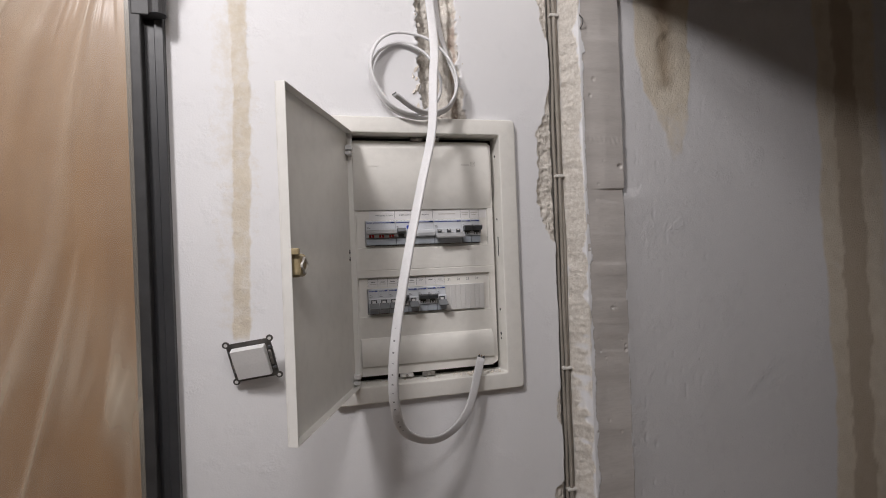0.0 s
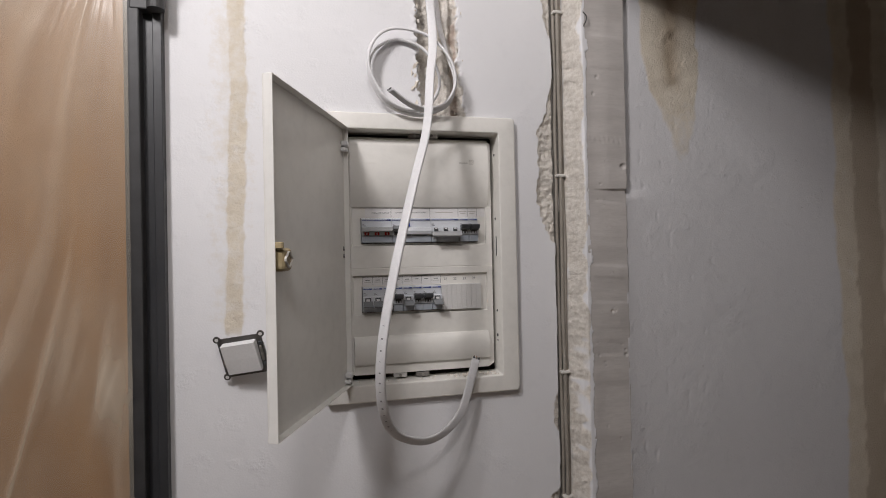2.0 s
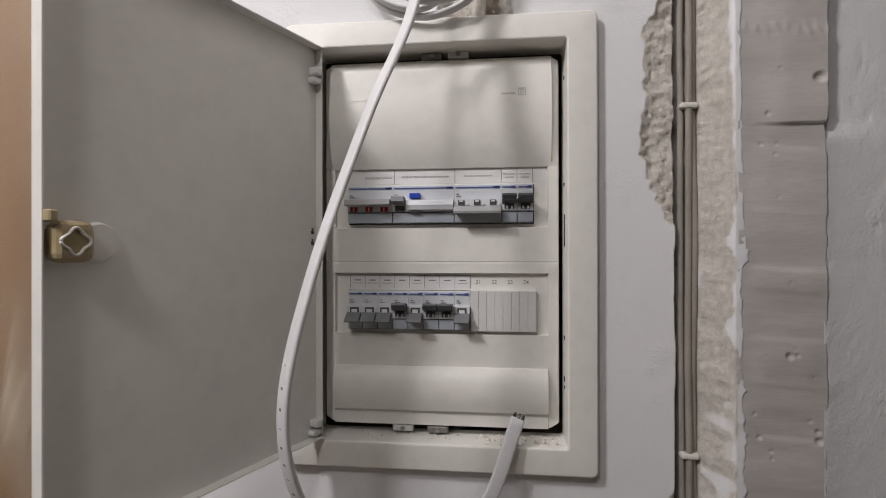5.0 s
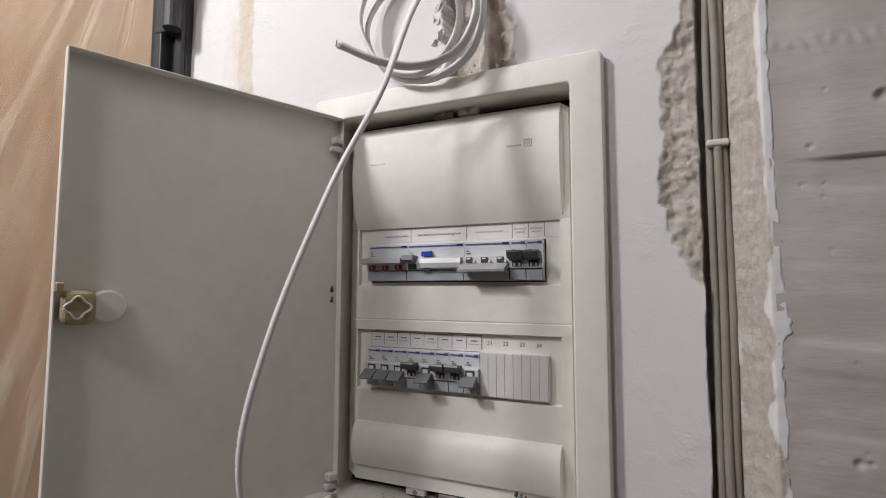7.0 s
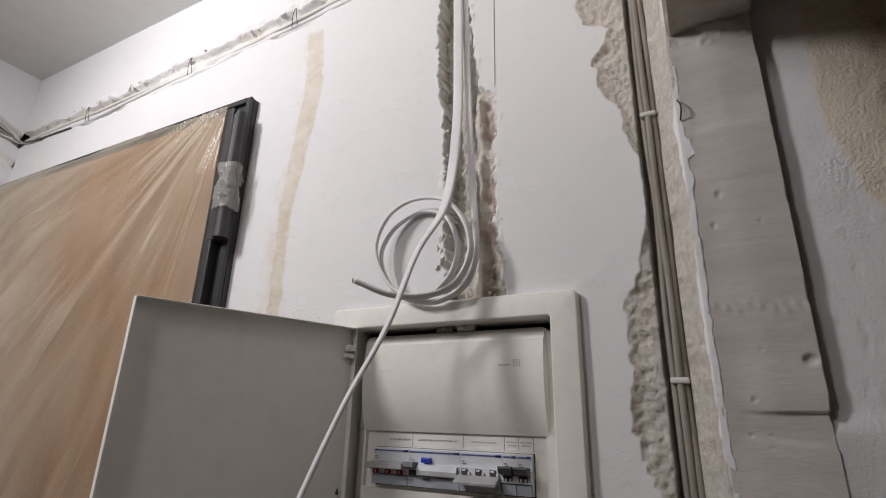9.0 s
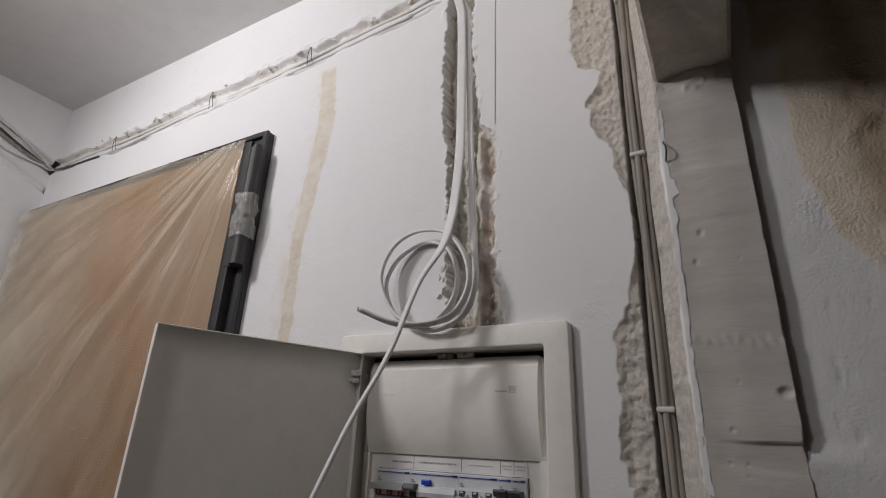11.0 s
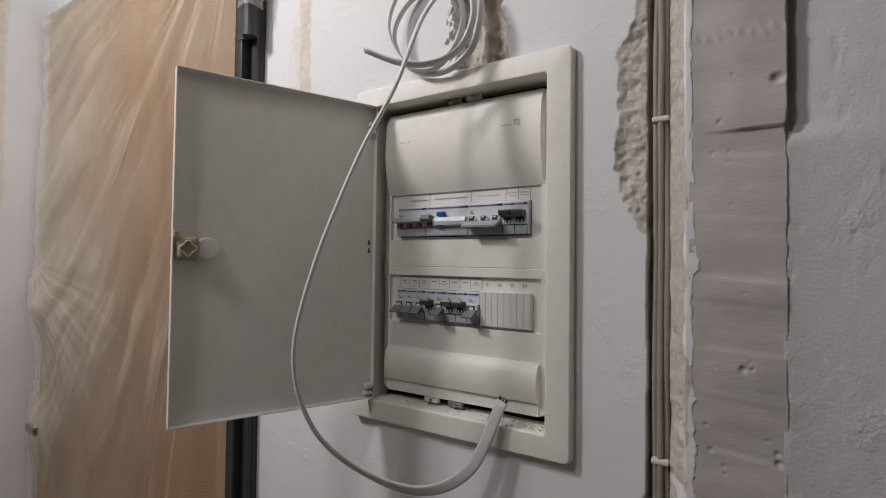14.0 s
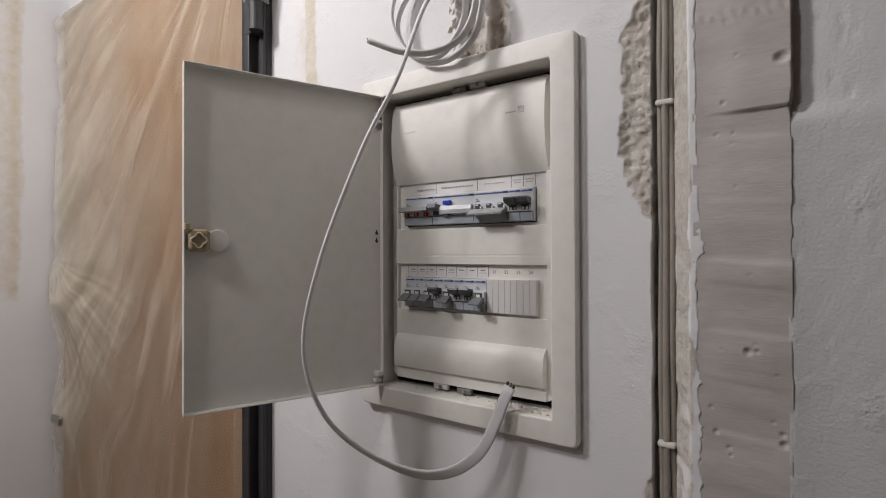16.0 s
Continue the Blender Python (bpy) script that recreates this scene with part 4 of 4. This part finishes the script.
for k in (-1, 0, 1):
    a = tip + side * 0.0045 * k
    core = part("core", cylinder(a - back * 0.002, a + back * 0.0035, 0.0018, 10), "dark" if k else "taupe", loose)
    part("copper_end", cylinder(a + back * 0.0035, a + back * 0.005, 0.0009, 8), "copper", core)
# faint sheath printing as plain dashes
idx = range(140, 166, 2)
for n, i in enumerate(idx):
    t = (Vector(path[i + 1]) - Vector(path[i - 1])).normalized()
    w = Vector(wide[i])
    w = (w - t * w.dot(t)).normalized()
    h = t.cross(w)
    if h.y > 0:
        h = -h
    c = Vector(path[i]) + h * 0.0026
    bm = box(-0.0013, 0.0013, -0.00012, 0.00012, -0.0009, 0.0012 if n % 3 else -0.0002)
    bmesh.ops.transform(bm, matrix=Matrix(((w.x, h.x, t.x, c.x), (w.y, h.y, t.y, c.y), (w.z, h.z, t.z, c.z), (0, 0, 0, 1))), verts=bm.verts)
    part("printed_dash", bm, "ink", loose)

# ---- coiled cable ----
coil = thing("coiled_cable", "coil of white cable hanging over the panel", "cable")
pts = [(-0.12, 0.006, 2.378), (-0.05, 0.005, 2.386), (0.005, 0.004, 2.365), (0.019, 0.004, 2.30), (0.024, 0.006, 2.17), (0.030, 0.005, 2.04), (0.036, 0.0, 1.95), (0.047, -0.014, 1.885),
       (0.056, -0.030, 1.830), (0.040, -0.028, 1.790), (-0.010, -0.022, 1.774), (-0.062, -0.021, 1.792), (-0.090, -0.020, 1.842), (-0.078, -0.011, 1.886), (-0.037, -0.005, 1.908),
       (0.006, -0.014, 1.890), (0.029, -0.026, 1.843), (0.020, -0.030, 1.802), (-0.016, -0.030, 1.779), (-0.064, -0.030, 1.797), (-0.092, -0.031, 1.850), (-0.080, -0.027, 1.897), (-0.044, -0.022, 1.920),
       (0.010, -0.030, 1.908), (0.045, -0.040, 1.868), (0.054, -0.043, 1.825), (0.035, -0.046, 1.788), (0.000, -0.058, 1.7735), (-0.032, -0.083, 1.7730), (-0.067, -0.107, 1.7875)]
wid = [(0, 0.2, 1), (0.3, 0, 1), (0.7, 0, 0.7), (1, 0, 0), (1, 0, 0), (1, 0, 0), (1, 0, 0), (0.6, 0.6, 0)]
wid += [(0.35 * (q[0] + 0.02) / 0.075, 0.9, 0.35 * (q[2] - 1.845) / 0.075) for q in pts[8:-3]] + [(0.1, 0.9, -0.45)] * 3
cp, cw = smooth_path(pts, 9), smooth_path(wid, 9)
part("sheath", sweep(cp, cw, 0.0092, 0.0050, power=0.7), "cable", coil, smooth=True)
end, back = Vector(cp[-1]), (Vector(cp[-1]) - Vector(cp[-3])).normalized()
side = Vector(cw[-1])
side = (side - back * side.dot(back)).normalized()
for k in (-1, 0, 1):
    a = end + side * 0.0030 * k
    part("core", cylinder(a - back * 0.002, a + back * 0.0012, 0.0013, 8), "dark", coil)

# ---- cables along the top chase ----
for n, (dz, mat) in enumerate(((-0.004, "cable"), (0.006, "clip"))):
    xs = np.linspace(-1.342, -0.10, 40)
    p = [(x, 0.006 + 0.002 * math.sin(x * 9 + n), float(horizontal_chase(x)) + dz + 0.003 * math.sin(7 * x + 2 * n)) for x in xs]
    c = part("chase_cable", sweep(smooth_path(p, 3), [(0, 0.2, 1)] * (39 * 3 + 1), 0.008, 0.005), mat, smooth=True)
    tagged(c, "cable lying in the roughly filled top chase", "cable", "cables in the top chase")
    xs = np.linspace(0.004, 0.62, 24)
    p = [(LEFT - 0.004, -x, 2.345 + 0.42 * x + dz + 0.003 * math.sin(20 * x + n)) for x in xs]
    c = part("chase_cable", sweep(smooth_path(p, 3), [(0.2, 0, 1)] * (23 * 3 + 1), 0.008, 0.005), mat, smooth=True)
    tagged(c, "cable lying in the roughly filled top chase", "cable", "cables in the top chase")
for n, (rise, dz, mat) in enumerate(((0.36, -0.020, "taupe"), (0.46, 0.016, "clip"), (0.32, -0.026, "cable"), (0.40, -0.012, "dark"))):
    xs = np.linspace(0.0, 0.60, 22)
    p = [(LEFT + 0.010, -x, 2.338 + rise * x + dz * min(1.0, x / 0.12) + 0.010 * math.sin(13 * x + 2 * n) * min(1.0, x / 0.15)) for x in xs[1:]]
    p = [(LEFT + 0.10 + 0.05 * n, 0.001, float(horizontal_chase(LEFT + 0.10)) - 0.010 - 0.003 * n), (LEFT + 0.03, -0.004, 2.333)] + p
    c = part("bundle_cable", sweep(smooth_path(p, 4), [(0.2, 0, 1)] * ((len(p) - 1) * 4 + 1), 0.0062, 0.005, power=1.0, sides=8), mat, smooth=True)
    tagged(c, "cable of a sagging bundle running into the corner", "cable", "cables in the top chase")
for x in (-0.34, -0.64, -1.02):
    z = float(horizontal_chase(x))
    tie = part("wire_tie", sweep(smooth_path([(x - 0.008, -0.001, z - 0.016), (x - 0.004, -0.006, z + 0.012), (x, -0.004, z + 0.026), (x + 0.004, -0.006, z + 0.010), (x + 0.006, -0.001, z - 0.014)], 5), [(0, 1, 0)] * 21, 0.0016, 0.0016, power=1.0, sides=6), "dark")
    tagged(tie, "bent wire tie holding cables in the chase", "wire tie", "wire ties")

# ---- cables in the corner groove ----
GROOVE = [(0.2590, 0.0070, 11), (0.2645, 0.0005, 12), (0.2698, 0.0050, 13)]
CLIPS = (1.080, 1.311, 1.677, 1.984, 2.24)


def groove_cable(x, y, seed):
    zs = np.linspace(0.02, CEIL - 0.01, 90)
    pts = []
    for z in zs:
        near = min(abs(z - c) for c in CLIPS)
        loose_by = min(1.0, near / 0.10)
        pts.append((x + (0.0022 * float(waves(z, 0.0, 0.16, seed)) + 0.0008) * loose_by, y + 0.003 * float(waves(z, 3.0, 0.2, seed + 5)) * loose_by, z))
    return sweep(smooth_path(pts, 2), [(1, 0, 0)] * 179, 0.0068, 0.0068, power=1.0, sides=12)


for x, y, seed in GROOVE:
    tagged(part("corner_cable", groove_cable(x, y, seed), "taupe", smooth=True), "grey-brown round cable clipped in the corner groove", "cable", "cables in the corner groove")
for z in CLIPS:
    c = part("cable_clip", box(0.2558, 0.2738, -0.0040, 0.0110, z - 0.0030, z + 0.0030, 0.0020), "clip")
    tagged(c, "pale plastic clip round the corner cables", "cable clip", "cable clips")
for z0, z1 in ((1.945, 1.970),):
    p = [(0.2975, -0.038, z1), (0.2995, -0.044, z1 - 0.008), (0.3000, -0.045, (z0 + z1) / 2), (0.2995, -0.044, z0 + 0.006), (0.2980, -0.038, z0)]
    tagged(part("wire_end", sweep(smooth_path(p, 6), [(1, 0, 0)] * 25, 0.0018, 0.0018, power=1.0, sides=6), "black", smooth=True), "thin black wire end sticking out of plaster", "wire", "wire ends")
tagged(part("pencil_line", box(0.0706, 0.0716, -0.0012, 0.004, 2.085, CEIL), "faint"), "fine vertical setting-out line on the wall", "line")

# ---- loose flakes and crumbs of plaster ----
def flakes(spots, seed):
    """Thin jagged shards standing off the edges of a chase: (x, y, z, length, lean) each."""
    rng = random.Random(seed)
    bm = bmesh.new()
    for x, y, z, size, lean in spots:
        n = rng.randint(4, 6)
        turn = Matrix.Translation((x, y, z)) @ Matrix.Rotation(radians(lean + rng.uniform(-25, 25)), 4, "Y") @ Matrix.Rotation(radians(rng.uniform(-50, 50)), 4, "Z") @ Matrix.Rotation(radians(rng.uniform(-25, 25)), 4, "X")
        ring = [(rng.uniform(0.6, 1.1) * size * 0.30 * math.cos(2 * math.pi * k / n), rng.uniform(0.6, 1.1) * size * 0.55 * math.sin(2 * math.pi * k / n)) for k in range(n)]
        thick = rng.uniform(0.0008, 0.002)
        a = [bm.verts.new(turn @ Vector((u, -thick, w))) for u, w in ring]
        b = [bm.verts.new(turn @ Vector((u * 0.9, thick, w * 0.9))) for u, w in ring]
        bm.faces.new(a), bm.faces.new(b[::-1])
        for k in range(n):
            bm.faces.new((a[k], b[k], b[(k + 1) % n], a[(k + 1) % n]))
    bmesh.ops.recalc_face_normals(bm, faces=bm.faces)
    return bm


rng = random.Random(7)
spots = []
for k in range(46):
    z = rng.uniform(1.775, 2.07) if k < 30 else rng.uniform(2.07, 2.34)
    left_edge = rng.random() < 0.45
    x = (-0.006 if z < 2.07 else -0.018) if left_edge else (0.073 if z < 2.07 else 0.040)
    spots.append((x + rng.uniform(-0.006, 0.006), rng.uniform(-0.002, 0.008), z, rng.uniform(0.003, 0.010), rng.uniform(-20, 20)))
for k in range(7):
    spots.append((rng.uniform(-0.014, -0.004), rng.uniform(-0.002, 0.003), rng.uniform(1.79, 1.87), rng.uniform(0.008, 0.014), rng.uniform(5, 20)))
for k in range(12):
    spots.append((rng.uniform(0.0, 0.075), rng.uniform(-0.004, 0.010), rng.uniform(1.772, 1.800), rng.uniform(0.004, 0.010), rng.uniform(-40, 40)))
tagged(part("plaster_flakes", flakes(spots, 8), "flake"), "loose flakes of pale plaster along the open cable chase", "plaster flakes", kind="stuff")
spots = []
for k in range(60):
    x = -1.30 + 1.27 * rng.random()
    spots.append((x, rng.uniform(-0.004, 0.006), float(horizontal_chase(x)) + 0.024 + rng.uniform(-0.006, 0.010), rng.uniform(0.006, 0.018), rng.uniform(50, 110)))
tagged(part("plaster_flakes", flakes(spots, 9), "pale_flake"), "bent flakes of white plaster along the top chase", "plaster flakes", kind="stuff")
spots = [(rng.uniform(0.05, 0.135), rng.uniform(-0.008, 0.020), 1.3185, rng.uniform(0.002, 0.006), 90) for k in range(40)] + [(rng.uniform(-0.12, 0.05), rng.uniform(0.0, 0.022), 1.3180, rng.uniform(0.0015, 0.004), 90) for k in range(14)]
tagged(part("plaster_crumbs", flakes(spots, 10), "flake"), "beige plaster crumbs on the ledge of the panel", "plaster crumbs", kind="stuff")

# ---- switch hanging out of the wall ----
switch = thing("light_switch", "white rocker switch without cover, hanging askew from the wall", "light switch")
SW = Matrix.Translation((-0.2945, -0.026, 1.3825)) @ pose(0, 0, 0, 17, -7.5, -12)


def on_switch(name, bm, material, parent, label="", smooth=False):
    bmesh.ops.transform(bm, matrix=SW, verts=bm.verts)
    return part(name, bm, material, parent, label, smooth)


def switch_plate():
    bm = bmesh.new()
    for a, b, c, d in ((-0.0345, 0.0345, 0.024, 0.033), (-0.0345, 0.0345, -0.033, -0.024), (-0.0345, -0.0255, -0.024, 0.024), (0.0255, 0.0345, -0.024, 0.024)):
        box(a, b, -0.0006, 0.0010, c, d, bm=bm)
    for x in (-1, 1):
        for z in (-1, 1):
            cylinder((x * 0.0340, -0.0008, z * 0.0325), (x * 0.0340, 0.0012, z * 0.0325), 0.0055, 14, bm=bm)
    return bm


plate = on_switch("mounting_plate", switch_plate(), "tinplate", switch, "dull metal mounting plate with corner lugs")
for x in (-1, 1):
    for z in (-1, 1):
        on_switch("lug_hole", cylinder((x * 0.0340, -0.0012, z * 0.0325), (x * 0.0340, -0.0007, z * 0.0325), 0.0028, 12), "blank", plate)
on_switch("rocker", prism([(-0.001, -0.0255), (-0.0095, -0.0250), (-0.0118, 0.0), (-0.0130, 0.0248), (-0.001, 0.0255)], -0.0262, 0.0252), "white", switch, "plain white rocker")
on_switch("insert", box(-0.0235, 0.0235, 0.0010, 0.0200, -0.0225, 0.0225, 0.002), "white", switch, "white switch body")
for k, m in ((-0.018, "zinc"), (0.006, "red"), (0.012, "red")):
    on_switch("terminal", box(k - 0.003, k + 0.003, 0.0, 0.003, 0.0265, 0.0290), m, switch)
for x, z0, z1 in ((0.0296, -0.012, 0.014), (-0.0300, -0.016, 0.004)):
    claw = on_switch("claw", box(x - 0.002, x + 0.002, -0.004, 0.012, z0, z1, 0.001, 1), "zinc", switch)
    on_switch("claw_screw", cylinder((x, -0.0055, (z0 + z1) / 2), (x, -0.0035, (z0 + z1) / 2), 0.0016, 10), "chrome", claw)
for z in (-0.020, 0.016):
    on_switch("clip", box(-0.0335, -0.0285, -0.003, 0.0005, z, z + 0.005, 0.0008, 1), "dark", plate)
    on_switch("clip", box(0.0285, 0.0335, -0.003, 0.0005, z, z + 0.005, 0.0008, 1), "dark", plate)
on_switch("red_tab", box(-0.0325, -0.0300, -0.0032, 0.0, -0.010, -0.004, 0.0006, 1), "red", plate)
on_switch("wire", sweep(smooth_path([(0.0, 0.019, 0.006), (0.003, 0.024, 0.010), (0.0, 0.030, 0.012)], 6), [(1, 0, 0)] * 13, 0.003, 0.003, power=1.0, sides=8), "red", switch)

# ---- entrance door ----
door = thing("entrance_door", "wood-veneered entrance door in a dark steel frame, wrapped in film", "door")
DL, DR, DT = -1.322, -0.455, 2.178
part("door_leaf", box(DL, DR - 0.002, -0.020, 0.030, 0.01, DT, 0.002), "wood", door, "orange-brown wood veneer leaf")
jamb = bmesh.new()
box(DR + 0.004, DOOR_R, -0.012, 0.10, 0.0, DOOR_T, 0.002, 1, bm=jamb)
box(DOOR_R - 0.012, DOOR_R + 0.001, -0.019, -0.012, 0.0, DOOR_T, 0.001, 1, bm=jamb)
part("jamb", jamb, "steel", door, "dark grey steel jamb")
head = bmesh.new()
box(LEFT + 0.002, DR + 0.004, -0.012, 0.10, DT + 0.004, DOOR_T, 0.002, 1, bm=head)
box(LEFT + 0.002, DOOR_R - 0.012, -0.019, -0.012, DOOR_T - 0.010, DOOR_T + 0.001, 0.001, 1, bm=head)
part("head", head, "steel", door, "dark grey steel head")
part("edge_strip", box(DR - 0.002, DR + 0.020, -0.030, 0.020, 0.01, DT, 0.002), "black", door, "black edge of the leaf")
hinge = part("hinge", cylinder((-0.4110, -0.031, 1.915), (-0.4110, -0.031, 2.150), 0.0125, 20), "black", door, "black barrel hinge", smooth=False)
part("hinge_wing", box(-0.4480, -0.4110, -0.031, -0.012, 1.915, 2.150, 0.002), "black", hinge)
part("hinge_pin", cylinder((-0.4110, -0.031, 2.150), (-0.4110, -0.031, 2.158), 0.009, 16), "black", hinge)
for z, r in ((1.385, 0.013), (1.075, 0.015)):
    knob = part("thumb_turn" if z > 1.2 else "door_handle", cylinder((-1.245, -0.02, z), (-1.245, -0.058, z), r * 0.7, 16), "chrome", door)
    part("grip", box(-1.275, -1.215, -0.066, -0.052, z - r * 0.8, z + r * 0.8, 0.006, 3), "chrome", knob, "rounded grey metal grip")


# ---- film over the door ----
def film():
    xs, zs = np.linspace(DL - 0.012, DR + 0.006, 480), np.linspace(0.25, DT + 0.004, 520)
    X, Z = np.meshgrid(xs, zs)
    r = np.sqrt((X + 1.245) ** 2 + (Z - 1.385) ** 2) + 1e-4
    cx, cz = X - (DR + 0.02), Z - (DT + 0.05)
    reach = np.sqrt(cx ** 2 + cz ** 2)
    ang = np.arctan2(-cx, -cz) + 0.04 * waves(X, Z, 0.5, 111, 2)
    fan = waves(ang, reach * 0.05, 0.075, 112, 2)
    thin = np.clip(1 - np.abs(waves(ang, reach * 0.07, 0.05, 113, 2)) * 5, 0, 1) * step(waves(X, Z, 0.25, 118, 2), -0.3, 0.4)
    # second set of folds hanging from the thumb turn
    hang = np.arctan2(X + 1.30, 1.50 - Z) + 0.05 * waves(X, Z, 0.3, 119, 2)
    drop = waves(hang, r * 0.05, 0.10, 120, 2) * (1 - step(Z, 1.35, 1.6))
    side_on = np.exp(-((X + 1.15) / 0.28) ** 2)
    line = np.clip(1 - np.abs(drop) * 4, 0, 1) * side_on * (1 - step(Z, 1.3, 1.55))
    grow = 0.25 + 0.75 * step(reach, 0.0, 0.5)
    Y = -0.034 - 0.009 * fan * grow - 0.004 * thin * (X > -1.0) - 0.003 * drop * side_on - 0.003 * waves(X, Z, 0.12, 115, 3)
    # slack film on the lock side: broad soft folds drawn towards the hinge corner and the thumb turn
    loose = (1 - step(X + 0.16 * (Z - 1.4), -1.16, -0.66)) * (0.40 + 0.60 * step(Z, 0.95, 1.45))
    flow = ang + 0.10 * waves(X, Z, 0.40, 131, 2)
    soft = waves(flow, reach * 0.12, 0.13, 132, 3)
    fold = waves(flow + 0.02 * waves(X, Z, 0.1, 134, 2), reach * 0.10, 0.045, 133, 2)
    ridge = np.clip(1 - np.abs(waves(flow, reach * 0.06, 0.035, 135, 2)) * 3.0, 0, 1) * step(waves(X, Z, 0.22, 136, 2), -0.2, 0.5)
    Y = Y - loose * (0.012 * soft + 0.004 * fold)
    low = 1 - step(Z, 1.25, 1.85)
    crease = np.clip(0.34 * thin * (1 - 0.7 * loose) + 0.14 * line + 0.20 * np.clip(fan, 0, 1) + 0.25 * ridge * (0.3 + 0.7 * low) * (1 - 0.5 * loose) + 0.24 * np.exp(-(reach / 0.35) ** 2)
                     + loose * (0.56 + 0.26 * soft + 0.16 * fold) + 0.07 * waves(X, Z, 0.16, 137, 3), 0, 1)
    around = waves(np.arctan2(Z - 1.385, X + 1.245), r * 0.5, 0.35, 117, 2)
    Y = Y - 0.034 * np.exp(-r / 0.07) - 0.003 * around * np.exp(-(r / 0.22) ** 2) * step(r, 0.03, 0.12)
    Y = Y - 0.022 * np.exp(-(((X + 1.255) / 0.07) ** 2 + ((Z - 1.075) / 0.07) ** 2))
    Y = np.where(X > DR - 0.012, np.minimum(Y, -0.034), Y)
    Y = Y + step(X, DR + 0.012, DR + 0.024) * 0.012
    Xw = X + 0.006 * waves(Z, Z * 0, 0.08, 116, 3) * (X < DL + 0.05) + 0.05 * np.exp(-((Z - 1.25) / 0.09) ** 2) * (1 - step(X, DL - 0.01, DL + 0.12)) * 0.8
    co = np.stack([Xw, np.minimum(Y, -0.0225), Z], -1).reshape(-1, 3)
    nx, nz = len(xs), len(zs)
    i, j = np.meshgrid(np.arange(nx - 1), np.arange(nz - 1))
    a = (j * nx + i).ravel()
    quads = np.stack([a, a + 1, a + nx + 1, a + nx], -1)
    me = bpy.data.meshes.new("packing_film")
    me.vertices.add(len(co)), me.loops.add(len(quads) * 4), me.polygons.add(len(quads))
    me.vertices.foreach_set("co", co.ravel())
    me.loops.foreach_set("vertex_index", quads.ravel().astype(np.int32))
    me.polygons.foreach_set("loop_start", np.arange(len(quads), dtype=np.int32) * 4)
    me.update(calc_edges=True)
    me.validate()
    me.polygons.foreach_set("use_smooth", [True] * len(quads))
    me.attributes.new("crease", "FLOAT", "POINT").data.foreach_set("value", crease.ravel())
    me.materials.append(M["film"])
    return new("packing_film", me)


tagged(film(), "crumpled clear packing film stretched over the entrance door", "plastic film")


def hinge_wrap():
    bm = bmesh.new()
    rings = []
    for k in range(40):
        z = 1.965 + 0.085 * k / 39
        ring = []
        for n in range(28):
            a = 2 * math.pi * n / 28
            r = 0.0180 + 0.0040 * float(waves(a * 0.02, z, 0.006, 121, 3)) + 0.0035 * float(waves(a * 0.02 + 0.15 * z, z * 0.4, 0.008, 122, 2)) + 0.002 * math.sin(3 * a + z * 130)
            ring.append(bm.verts.new((-0.4120 + r * math.cos(a) * 1.15, -0.032 + r * math.sin(a), z)))
        rings.append(ring)
    for a, b in zip(rings, rings[1:]):
        for n in range(28):
            bm.faces.new((a[n], a[(n + 1) % 28], b[(n + 1) % 28], b[n]))
    return bm


tagged(part("hinge_wrap", hinge_wrap(), "bunched_film", smooth=True), "crumpled clear film bunched round the door hinge", "plastic film")
